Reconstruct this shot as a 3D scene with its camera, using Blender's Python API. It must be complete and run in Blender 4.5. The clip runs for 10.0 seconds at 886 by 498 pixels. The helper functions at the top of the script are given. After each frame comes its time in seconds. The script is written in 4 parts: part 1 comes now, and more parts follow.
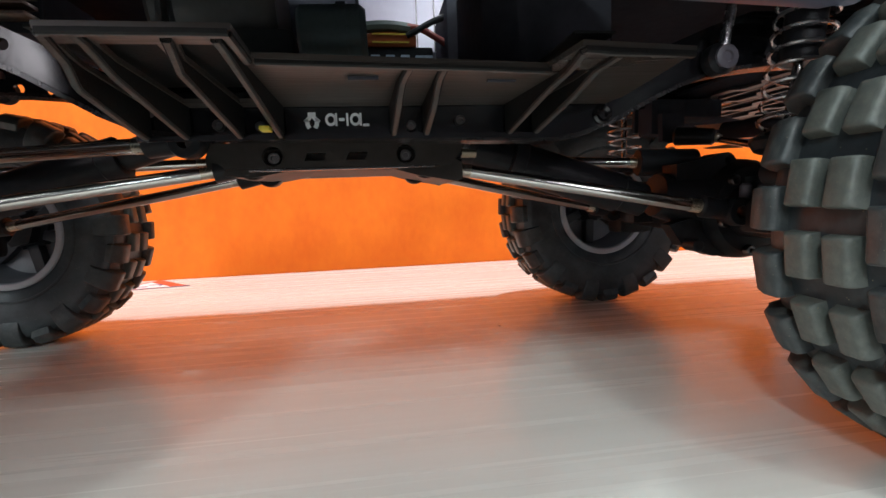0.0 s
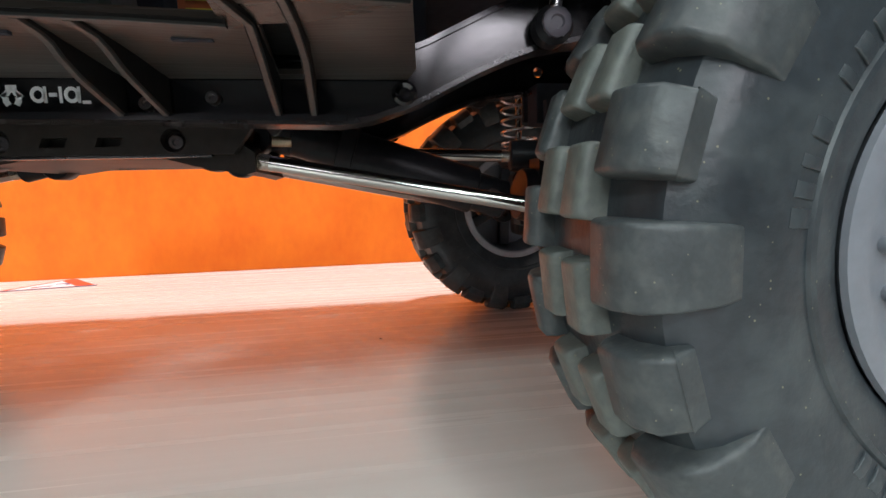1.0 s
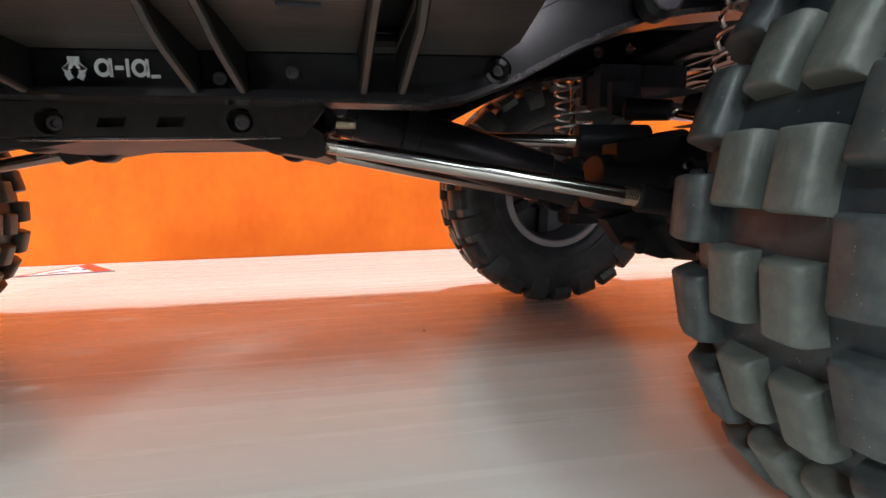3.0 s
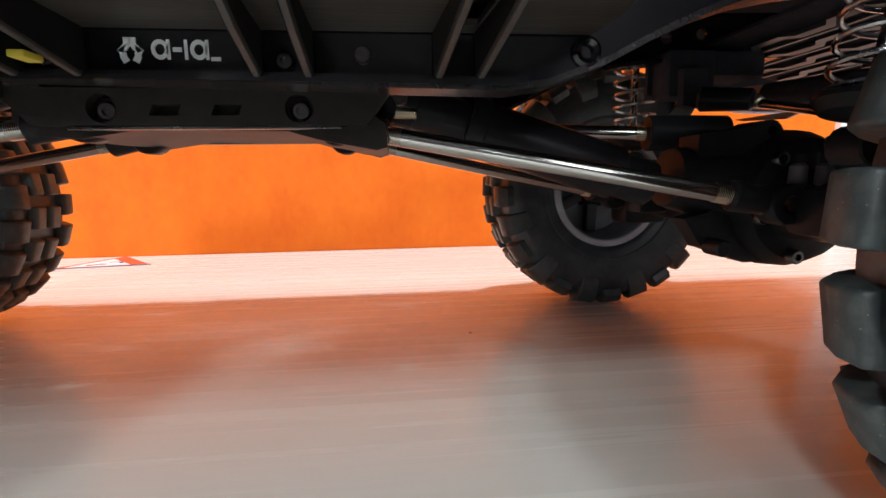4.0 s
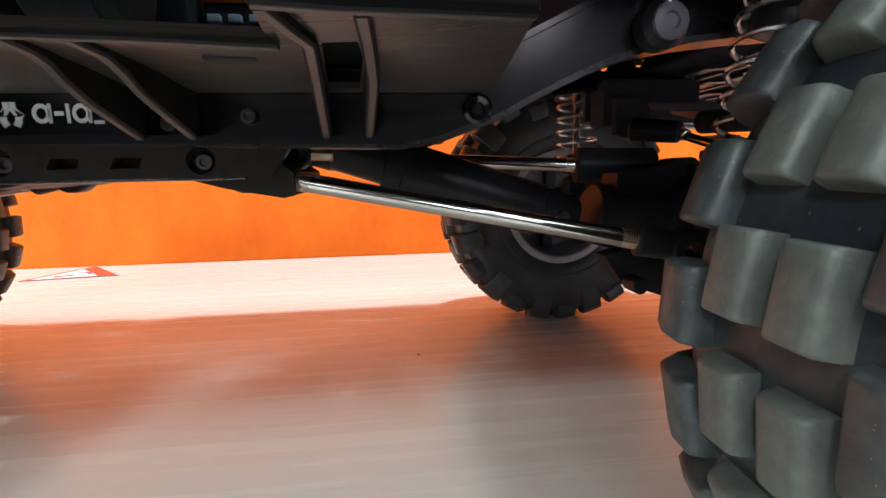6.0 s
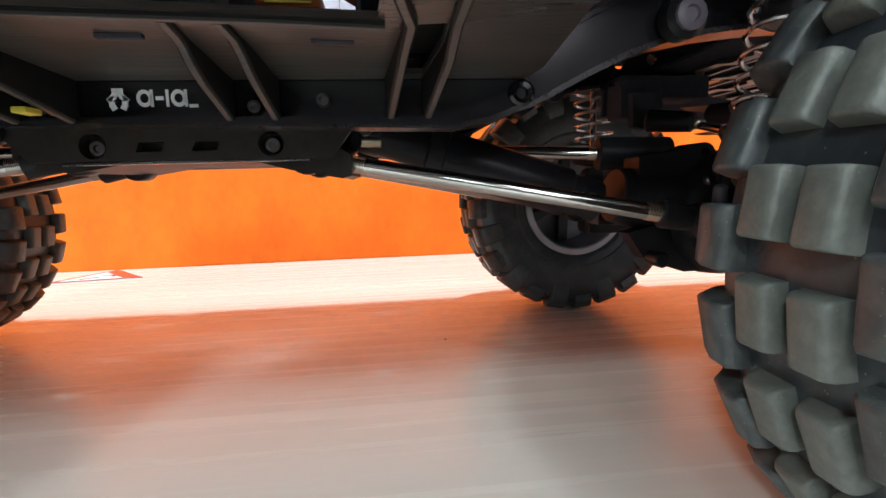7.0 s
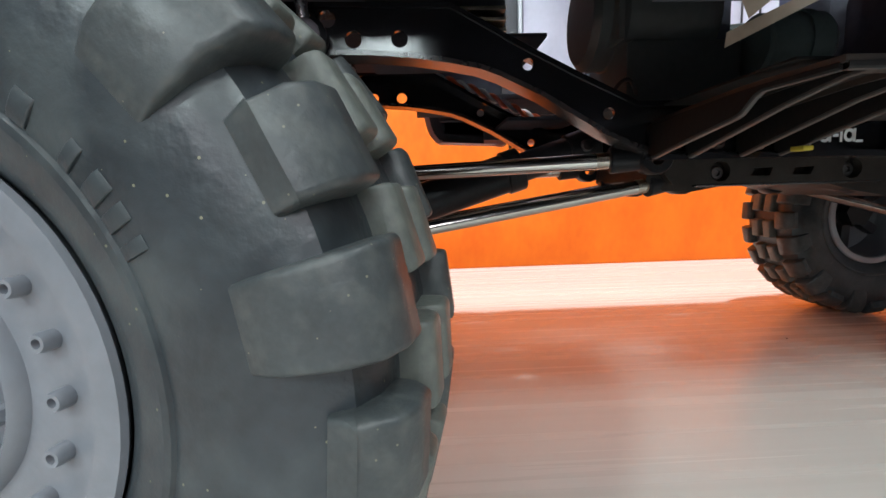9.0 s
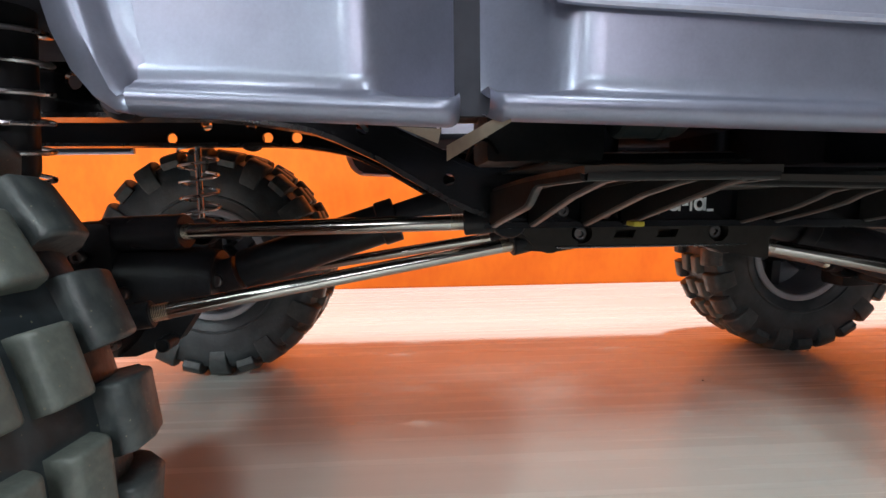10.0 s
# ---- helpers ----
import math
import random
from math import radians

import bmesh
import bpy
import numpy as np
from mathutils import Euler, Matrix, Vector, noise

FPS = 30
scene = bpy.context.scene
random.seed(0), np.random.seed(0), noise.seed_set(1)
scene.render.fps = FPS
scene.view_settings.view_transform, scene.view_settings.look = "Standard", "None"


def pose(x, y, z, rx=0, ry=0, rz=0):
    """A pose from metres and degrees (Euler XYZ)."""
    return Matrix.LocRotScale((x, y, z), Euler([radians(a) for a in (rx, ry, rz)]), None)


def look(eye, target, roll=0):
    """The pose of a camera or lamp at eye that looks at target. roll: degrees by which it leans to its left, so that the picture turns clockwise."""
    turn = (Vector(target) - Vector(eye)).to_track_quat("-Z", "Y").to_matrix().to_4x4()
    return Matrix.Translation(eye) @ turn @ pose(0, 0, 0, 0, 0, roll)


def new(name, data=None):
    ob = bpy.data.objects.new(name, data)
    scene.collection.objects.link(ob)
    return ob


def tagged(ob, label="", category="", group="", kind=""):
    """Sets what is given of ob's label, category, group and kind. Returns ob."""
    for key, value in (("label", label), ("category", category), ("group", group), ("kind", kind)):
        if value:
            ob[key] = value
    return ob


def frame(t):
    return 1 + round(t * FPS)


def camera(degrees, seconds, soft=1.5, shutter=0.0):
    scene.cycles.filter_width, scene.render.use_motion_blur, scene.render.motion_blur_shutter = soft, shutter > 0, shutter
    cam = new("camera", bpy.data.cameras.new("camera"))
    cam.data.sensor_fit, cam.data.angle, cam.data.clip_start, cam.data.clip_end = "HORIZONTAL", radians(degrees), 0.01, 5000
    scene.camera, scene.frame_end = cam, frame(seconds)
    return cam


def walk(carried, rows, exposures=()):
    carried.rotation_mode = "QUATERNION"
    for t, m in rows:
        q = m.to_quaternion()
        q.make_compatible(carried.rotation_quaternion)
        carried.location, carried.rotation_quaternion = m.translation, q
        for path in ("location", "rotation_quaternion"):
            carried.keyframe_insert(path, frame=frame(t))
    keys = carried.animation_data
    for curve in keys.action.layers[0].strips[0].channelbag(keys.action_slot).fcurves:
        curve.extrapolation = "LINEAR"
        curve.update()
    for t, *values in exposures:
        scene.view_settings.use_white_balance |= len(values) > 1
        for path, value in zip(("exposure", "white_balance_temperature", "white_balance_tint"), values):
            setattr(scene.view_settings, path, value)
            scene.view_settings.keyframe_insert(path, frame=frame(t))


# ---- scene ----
cam = camera(86.5, 10.0)
PATH = [
    (0, (0.0269, -0.1829, 0.0699), (0.3002, 1.7868, -0.1437), -2.19),
    (0.2, (0.0645, -0.1741, 0.0691), (0.341, 1.7955, -0.1413), -2.36),
    (0.5, (0.1089, -0.1669, 0.0682), (0.3911, 1.8016, -0.1454), -2.00),
    (0.7, (0.1094, -0.1608, 0.0678), (0.3851, 1.8061, -0.1672), -2.12),
    (1, (0.0895, -0.1629, 0.069), (0.3726, 1.8028, -0.1672), -1.64),
    (1.5, (0.0606, -0.1563, 0.0742), (0.3464, 1.8033, -0.2055), -1.32),
    (2, (0.0634, -0.1496, 0.0815), (0.3403, 1.8085, -0.2171), -1.04),
    (2.2, (0.0687, -0.151, 0.0755), (0.3414, 1.8077, -0.2231), -1.09),
    (3.3, (0.069, -0.1497, 0.0697), (0.3559, 1.8078, -0.2233), -1.18),
    (3.5, (0.0652, -0.1465, 0.0703), (0.3137, 1.8161, -0.2236), -1.26),
    (4, (0.0586, -0.139, 0.0696), (0.2542, 1.827, -0.2411), -0.83),
    (4.5, (0.0593, -0.1354, 0.0691), (0.21, 1.8322, -0.2564), -0.77),
    (5, (0.0817, -0.1385, 0.0845), (0.256, 1.8237, -0.2608), -0.58),
    (5.2, (0.0826, -0.1363, 0.0856), (0.2635, 1.8249, -0.262), -0.69),
    (6.3, (0.0752, -0.1427, 0.081), (0.3002, 1.8175, -0.2458), -1.11),
    (6.5, (0.0673, -0.1449, 0.0804), (0.2928, 1.8174, -0.2333), -1.09),
    (7, (0.0667, -0.1521, 0.0746), (0.2837, 1.8146, -0.2169), -1.66),
    (7.5, (0.0639, -0.1516, 0.0698), (0.2668, 1.8197, -0.2004), -2.18),
    (8, (0.0272, -0.1653, 0.0789), (0.1619, 1.8141, -0.1732), -2.36),
    (8.2, (-0.0065, -0.164, 0.0745), (0.134, 1.8158, -0.1717), -2.25),
    (8.5, (-0.0554, -0.165, 0.0759), (0.0511, 1.8196, -0.1474), -2.22),
    (8.8, (-0.0943, -0.1682, 0.0798), (-0.0046, 1.8143, -0.1685), -1.92),
    (9, (-0.0959, -0.1693, 0.082), (-0.0215, 1.8134, -0.1696), -1.65),
    (9.2, (-0.082, -0.168, 0.0838), (-0.0232, 1.8138, -0.1789), -1.10),
    (9.5, (-0.0598, -0.1637, 0.0876), (0.0252, 1.8188, -0.1628), -0.88),
    (10, (-0.0526, -0.1647, 0.0981), (0.0382, 1.8182, -0.1464), -0.77),
]
EXPOSURES = ((0, -0.15), (0.5, -0.02), (1, -0.06), (3.5, -0.09), (4.5, -0.2), (5, -0.05), (6.5, 0.06), (7, 0.14), (7.5, 0.06), (8, 0.05), (9, 0.05), (10, -0.05))   # seconds, stops
walk(cam, [(t, look(eye, target, roll)) for t, eye, target, roll in PATH], EXPOSURES)

# ---- light: unseen panels in an exhibition hall, most added as fill, no daylight ----
world = bpy.data.worlds.new("hall_air")
world.use_nodes = True
world.node_tree.nodes["Background"].inputs[0].default_value = (0.80, 0.88, 1.0, 1)
world.node_tree.nodes["Background"].inputs[1].default_value = 0.02
scene.world = world
scene.view_settings.exposure = 0.0


def area(name, eye, target, sx, sy, watts, colour):
    lamp = bpy.data.lights.new(name, "AREA")
    lamp.shape, lamp.size, lamp.size_y, lamp.energy, lamp.color = "RECTANGLE", sx, sy, watts, colour
    ob = new(name, lamp)
    ob.matrix_world = look(eye, target)
    return ob


CEILING = 2.6
LAMPS = [  # place, what it is turned to, length, width, watts, colour
    ((0.55, -2.75, 2.48), (0.02, 0.0, 0.0), 0.34, 0.26, 23, (0.82, 0.98, 1.0)),
    # fill added from the left, for the front wheel's shadow and tread
    ((-2.00, -2.75, 2.10), (0.02, 0.0, 0.0), 0.34, 0.26, 46, (0.82, 0.98, 1.0)),
    # low fill added to whiten the table under the truck
    ((-0.40, -4.60, 1.60), (0.02, 0.0, 0.0), 0.50, 0.30, 24, (0.80, 0.96, 1.0)),
    ((0.0, -3.10, 2.48), (0.0, 0.0, 0.0), 2.60, 0.20, 9, (0.66, 1.0, 0.98)),
    ((0.85, -0.62, 2.50), (0.35, -0.2, 0.0), 0.40, 0.20, 17, (0.85, 0.97, 1.0)),
    ((-0.85, -0.62, 2.50), (-0.35, -0.2, 0.0), 0.40, 0.20, 12, (0.85, 0.97, 1.0)),
    # two low panels, placed where the rails mirror them as sheen
    ((-1.70, -3.40, 1.12), (0.0, 0.1, 0.10), 0.85, 0.46, 9, (0.88, 0.84, 1.0)),
    ((0.78, -3.40, 1.34), (0.0, 0.1, 0.10), 0.90, 0.46, 16, (0.88, 0.84, 1.0)),
]
for at, to, sx, sy, watts, colour in LAMPS:
    area("unseen_lamp", at, to, sx, sy, watts, colour)

# a spotlight on the ceiling, turned to the display wall
SPOT, SPOT_AIM = (0.06, -0.34, 2.46), (0.06, 0.87, 0.0)
spot = bpy.data.lights.new("wall_spot", "SPOT")
spot.energy, spot.color, spot.spot_size, spot.spot_blend, spot.shadow_soft_size = 272, (0.94, 0.98, 1.0), radians(39), 0.35, 0.07
spot_ob = new("wall_spot", spot)
spot_ob.matrix_world = look(SPOT, SPOT_AIM)

# ---- materials ----
def shader(name, base, rough=0.5, metal=0.0, vary=0.15, scale=40.0, stretch=(1, 1, 1), bump=0.0, bump_scale=300.0,
           second=None, coat=0.0, spec=0.5, rough_vary=0.08, dust=None, dust_amount=0.5, specks=None, fine_part=0.4):
    m = bpy.data.materials.new(name)
    m.use_nodes = True
    nt = m.node_tree
    n, link = nt.nodes, nt.links.new
    b = n["Principled BSDF"]
    b.inputs["Metallic"].default_value = metal
    b.inputs["Specular IOR Level"].default_value = spec
    b.inputs["Coat Weight"].default_value = coat
    b.inputs["Coat Roughness"].default_value = 0.12
    tc = n.new("ShaderNodeTexCoord")
    mp = n.new("ShaderNodeMapping")
    mp.inputs["Scale"].default_value = stretch
    link(tc.outputs["Object"], mp.inputs[0])

    def cloud(s, detail=5.0):
        t = n.new("ShaderNodeTexNoise")
        t.inputs["Scale"].default_value, t.inputs["Detail"].default_value = s, detail
        link(mp.outputs[0], t.inputs["Vector"])
        return t.outputs["Fac"]

    big, fine = cloud(scale), cloud(scale * 7.3, 3.0)
    mix = n.new("ShaderNodeMath")
    mix.operation = "MULTIPLY_ADD"
    link(fine, mix.inputs[0])
    mix.inputs[1].default_value = fine_part
    half = n.new("ShaderNodeMath")
    half.operation = "MULTIPLY"
    link(big, half.inputs[0])
    half.inputs[1].default_value = 1 - fine_part
    link(half.outputs[0], mix.inputs[2])
    ramp = n.new("ShaderNodeValToRGB")
    ramp.color_ramp.elements[0].position, ramp.color_ramp.elements[1].position = 0.32, 0.68
    low = second or [c * (1 - vary) for c in base]
    high = base if second else [min(1, c * (1 + vary)) for c in base]
    ramp.color_ramp.elements[0].color = (*low, 1)
    ramp.color_ramp.elements[1].color = (*high, 1)
    link(mix.outputs[0], ramp.inputs[0])
    colour = ramp.outputs[0]
    if dust:
        speck = cloud(scale * 2.1, 8.0)
        lim = n.new("ShaderNodeMapRange")
        lim.inputs[1].default_value, lim.inputs[2].default_value = 0.46, 0.68
        lim.inputs[4].default_value = dust_amount
        link(speck, lim.inputs[0])
        over = n.new("ShaderNodeMix")
        over.data_type = "RGBA"
        link(lim.outputs[0], over.inputs["Factor"])
        link(colour, over.inputs["A"])
        over.inputs["B"].default_value = (*dust, 1)
        colour = over.outputs["Result"]
    if specks:
        size, share, tint = specks
        cell = n.new("ShaderNodeTexVoronoi")
        cell.inputs["Scale"].default_value = size
        link(tc.outputs["Object"], cell.inputs["Vector"])
        sep = n.new("ShaderNodeSeparateColor")
        link(cell.outputs["Color"], sep.inputs[0])
        tests = []
        for op, src, lim in (("LESS_THAN", cell.outputs["Distance"], 0.22), ("LESS_THAN", sep.outputs[0], share)):
            test = n.new("ShaderNodeMath")
            test.operation = op
            link(src, test.inputs[0])
            test.inputs[1].default_value = lim
            tests.append(test)
        both = n.new("ShaderNodeMath")
        both.operation = "MULTIPLY"
        link(tests[0].outputs[0], both.inputs[0])
        link(tests[1].outputs[0], both.inputs[1])
        dot = n.new("ShaderNodeMix")
        dot.data_type = "RGBA"
        link(both.outputs[0], dot.inputs["Factor"])
        link(colour, dot.inputs["A"])
        dot.inputs["B"].default_value = (*tint, 1)
        colour = dot.outputs["Result"]
    link(colour, b.inputs["Base Color"])
    rr = n.new("ShaderNodeMapRange")
    rr.inputs[3].default_value, rr.inputs[4].default_value = max(0.02, rough - rough_vary), min(1, rough + rough_vary)
    link(big, rr.inputs[0])
    link(rr.outputs[0], b.inputs["Roughness"])
    if bump:
        bp = n.new("ShaderNodeBump")
        bp.inputs["Strength"].default_value, bp.inputs["Distance"].default_value = bump, 0.0004
        link(cloud(bump_scale, 4.0), bp.inputs["Height"])
        link(bp.outputs[0], b.inputs["Normal"])
    return m


M_TABLE = shader("pale_wood_laminate", (0.76, 0.757, 0.712), 0.27, vary=0.1, scale=8, stretch=(0.20, 17, 1),
                 second=(0.69, 0.685, 0.635), bump=0.012, bump_scale=60, spec=0.5, rough_vary=0.05, fine_part=0.16)
M_EDGE = shader("laminate_edge", (0.55, 0.47, 0.37), 0.5, vary=0.15)
M_ORANGE = shader("orange_panel", (0.90, 0.19, 0.012), 0.62, vary=0.08, scale=16, stretch=(1.6, 1, 0.9), second=(0.78, 0.130, 0.008), fine_part=0.3, bump=0.2, bump_scale=900, spec=0.25)
M_WHITE = shader("white_aluminium", (0.80, 0.80, 0.82), 0.35, vary=0.05, scale=30)
M_GREY_WALL = shader("hall_wall_paint", (0.20, 0.21, 0.24), 0.8, vary=0.15, scale=2)
M_HALL_FLOOR = shader("hall_carpet", (0.15, 0.16, 0.18), 0.95, vary=0.25, scale=20)
M_CEIL = shader("ceiling_paint", (0.80, 0.81, 0.83), 0.85, vary=0.05, scale=4)
M_RUBBER = shader("tyre_rubber", (0.027, 0.034, 0.039), 0.38, vary=0.35, scale=60, bump=0.35, bump_scale=520, spec=0.50, rough_vary=0.16,
                  dust=(0.080, 0.094, 0.094), dust_amount=0.40, specks=(1500, 0.035, (0.19, 0.185, 0.12)))
M_SHOULDER = shader("shoulder_rubber", (0.046, 0.053, 0.055), 0.44, vary=0.2, scale=200, bump=0.4, bump_scale=480, spec=0.48, rough_vary=0.16,
                    dust=(0.105, 0.112, 0.104), dust_amount=0.40, specks=(1900, 0.03, (0.17, 0.165, 0.12)))
M_LUG = shader("dusty_tread_rubber", (0.098, 0.108, 0.097), 0.46, vary=0.16, scale=240, bump=0.45, bump_scale=480, spec=0.46, rough_vary=0.16,
               dust=(0.165, 0.172, 0.148), dust_amount=0.40, specks=(1300, 0.03, (0.16, 0.15, 0.11)))
M_RIM = shader("grey_wheel_plastic", (0.175, 0.186, 0.208), 0.36, vary=0.10, scale=80, bump=0.1, bump_scale=900)
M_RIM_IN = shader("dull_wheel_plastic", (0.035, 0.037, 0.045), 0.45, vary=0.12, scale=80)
M_BEAD = shader("pale_wheel_plastic", (0.42, 0.44, 0.48), 0.40, vary=0.10, scale=80)
M_BLACK = shader("black_plastic", (0.016, 0.0158, 0.018), 0.38, vary=0.3, scale=70, bump=0.15, bump_scale=1100, spec=0.16,
                 dust=(0.022, 0.020, 0.019), dust_amount=0.2)
M_MATTE = shader("moulded_chassis_plastic", (0.050, 0.042, 0.037), 0.33, vary=0.3, scale=45, stretch=(0.08, 1, 1), bump=0.25, bump_scale=900,
                 spec=0.30, rough_vary=0.16, dust=(0.030, 0.025, 0.022), dust_amount=0.6)
M_SKID = shader("dark_skid_plastic", (0.030, 0.025, 0.0225), 0.48, vary=0.3, scale=60, bump=0.2, bump_scale=900, spec=0.15, dust=(0.034, 0.029, 0.026), dust_amount=0.4)
# near-black stands for the shade on rib sides and inside the cells
M_RIB = shader("shaded_rib_plastic", (0.0125, 0.0118, 0.0116), 0.58, vary=0.3, scale=80, bump=0.2, bump_scale=900, spec=0.18)
# paler copy of the rib plastic, for light caught along lower edges
M_RIB_EDGE = shader("lit_rib_edge", (0.055, 0.051, 0.048), 0.40, vary=0.35, scale=120, bump=0.2, bump_scale=900, spec=0.40)
M_RAIL = shader("black_painted_steel", (0.008, 0.008, 0.0095), 0.16, 0.0, vary=0.2, scale=60, bump=0.03, bump_scale=500, spec=0.60)
# paler than the rail paint
M_FLANGE = shader("pale_flange_edge", (0.024, 0.022, 0.023), 0.22, 0.0, vary=0.3, scale=120, bump=0.05, bump_scale=700, spec=0.75)
M_TAN = shader("bare_body_edge", (0.36, 0.31, 0.25), 0.45, vary=0.15, scale=90)
M_CHROME = shader("polished_steel", (0.52, 0.505, 0.475), 0.15, 1.0, vary=0.06, scale=120, stretch=(0.2, 1, 1), rough_vary=0.05)
M_THREAD = shader("raw_thread", (0.62, 0.56, 0.44), 0.32, 1.0, vary=0.2, scale=400)
M_SPRING = shader("spring_wire", (0.55, 0.54, 0.55), 0.28, 1.0, vary=0.1, scale=200)
M_SCREW = shader("dark_screw_steel", (0.16, 0.15, 0.15), 0.32, 1.0, vary=0.2, scale=300)
M_SILVER = shader("silver_body_paint", (0.37, 0.385, 0.49), 0.34, 0.65, vary=0.07, scale=300, coat=0.35, rough_vary=0.05)
M_GRILLE = shader("grey_grille_plastic", (0.05, 0.05, 0.055), 0.45, vary=0.15, scale=60)
M_INSIDE = shader("pale_body_lining", (0.74, 0.70, 0.80), 0.5, vary=0.05, scale=50)
M_LOGO = shader("white_print", (0.78, 0.80, 0.82), 0.5, vary=0.04)
M_RED = shader("red_print", (0.68, 0.09, 0.04), 0.45, vary=0.06)
M_STICKER = shader("sticker_white", (0.82, 0.80, 0.80), 0.4, vary=0.03)
M_INK = shader("violet_ink", (0.10, 0.06, 0.16), 0.5, vary=0.1)
M_YELLOW = shader("yellow_paint_mark", (0.62, 0.50, 0.05), 0.6, vary=0.1)
M_MOTOR = shader("motor_can", (0.11, 0.15, 0.155), 0.45, 0.1, vary=0.15, scale=90)
M_COVER = shader("dark_grey_cover", (0.060, 0.064, 0.066), 0.45, vary=0.2, scale=60)
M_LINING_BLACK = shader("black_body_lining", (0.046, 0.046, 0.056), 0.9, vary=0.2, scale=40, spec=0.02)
M_GLASS = bpy.data.materials.new("clear_window")
M_GLASS.use_nodes = True
for key, value in (("Base Color", (0.85, 0.88, 0.90, 1)), ("Roughness", 0.03), ("Transmission Weight", 1.0), ("IOR", 1.1)):
    M_GLASS.node_tree.nodes["Principled BSDF"].inputs[key].default_value = value
M_CONNECT = shader("pale_blue_connector", (0.35, 0.45, 0.55), 0.5, vary=0.1)
M_WIRE_GREY = shader("grey_green_cable", (0.055, 0.07, 0.06), 0.4, vary=0.2)
M_CAP = shader("grey_cap_plastic", (0.125, 0.115, 0.135), 0.42, vary=0.12, scale=120)
M_WIRE_BRIGHT = shader("orange_wire", (0.62, 0.10, 0.03), 0.4, vary=0.1)
M_WIRE_PALE = shader("pale_wire", (0.50, 0.50, 0.50), 0.4, vary=0.1)
M_WIRE_RED = shader("red_wire", (0.26, 0.03, 0.02), 0.45, vary=0.1)
M_WIRE_ORANGE = shader("orange_label", (0.42, 0.09, 0.02), 0.5, vary=0.1)
M_GLOW = bpy.data.materials.new("lamp_diffuser")
M_GLOW.use_nodes = True
M_GLOW.node_tree.nodes["Principled BSDF"].inputs["Emission Color"].default_value = (1, 0.97, 0.93, 1)
M_GLOW.node_tree.nodes["Principled BSDF"].inputs["Emission Strength"].default_value = 6.0


# ---- building tools ----
def part(name, bm, material, parent=None, label="", smooth=35, m=None):
    me = bpy.data.meshes.new(name)
    bmesh.ops.recalc_face_normals(bm, faces=bm.faces)
    for fc in bm.faces:
        fc.smooth = True
    for ed in bm.edges:
        if len(ed.link_faces) == 2 and ed.calc_face_angle(0) > radians(smooth):
            ed.smooth = False
    bm.to_mesh(me)
    bm.free()
    me.materials.append(material)
    ob = new(name, me)
    if m is not None:
        ob.matrix_basis = m
    if parent is not None:
        ob.parent = parent
    if label:
        tagged(ob, label)
    return ob


def again(ob, parent, m=None, name=""):
    o = new(name or ob.name.split(".")[0], ob.data)
    o.parent = parent
    o.matrix_basis = m if m is not None else ob.matrix_basis
    if ob.get("label"):
        tagged(o, ob["label"])
    return o


def box(bm, lo, hi, bevel=0.0, m=None):
    c = [(a + b) / 2 for a, b in zip(lo, hi)]
    s = [abs(b - a) for a, b in zip(lo, hi)]
    got = bmesh.ops.create_cube(bm, size=1, matrix=Matrix.Translation(c) @ Matrix.Diagonal((*s, 1)))
    vs = got["verts"]
    if bevel:
        edges = list({e for v in vs for e in v.link_edges})
        out = bmesh.ops.bevel(bm, geom=edges, offset=bevel, segments=2, affect="EDGES", profile=0.6)
        vs = list({v for f in out["faces"] for v in f.verts} | {v for v in vs if v.is_valid})
    if m is not None:
        bmesh.ops.transform(bm, matrix=m, verts=[v for v in vs if v.is_valid])
    return bm


def frame_of(a, b):
    a, b = Vector(a), Vector(b)
    return Matrix.Translation(a) @ (b - a).to_track_quat("Z", "Y").to_matrix().to_4x4()


def turned(bm, profile, m=None, seg=32, closed=False):
    """Turns (r, z) pairs about z."""
    m = m or Matrix()
    rings = []
    for r, z in profile:
        if r < 1e-7:
            rings.append([bm.verts.new(m @ Vector((0, 0, z)))])
        else:
            rings.append([bm.verts.new(m @ Vector((r * math.cos(2 * math.pi * i / seg), r * math.sin(2 * math.pi * i / seg), z))) for i in range(seg)])
    pairs = list(zip(rings, rings[1:])) + ([(rings[-1], rings[0])] if closed else [])
    for p, q in pairs:
        for i in range(seg):
            j = (i + 1) % seg
            if len(p) == 1 and len(q) == 1:
                continue
            if len(p) == 1:
                bm.faces.new((p[0], q[i], q[j]))
            elif len(q) == 1:
                bm.faces.new((p[i], p[j], q[0]))
            else:
                bm.faces.new((p[i], p[j], q[j], q[i]))
    return bm


def rod(bm, a, b, r, seg=20, r2=None, chamfer=0.0004):
    length = (Vector(b) - Vector(a)).length
    r2 = r if r2 is None else r2
    c = min(chamfer, r * 0.4, r2 * 0.4)
    return turned(bm, [(0, 0), (r - c, 0), (r, c), (r2, length - c), (r2 - c, length), (0, length)], frame_of(a, b), seg)


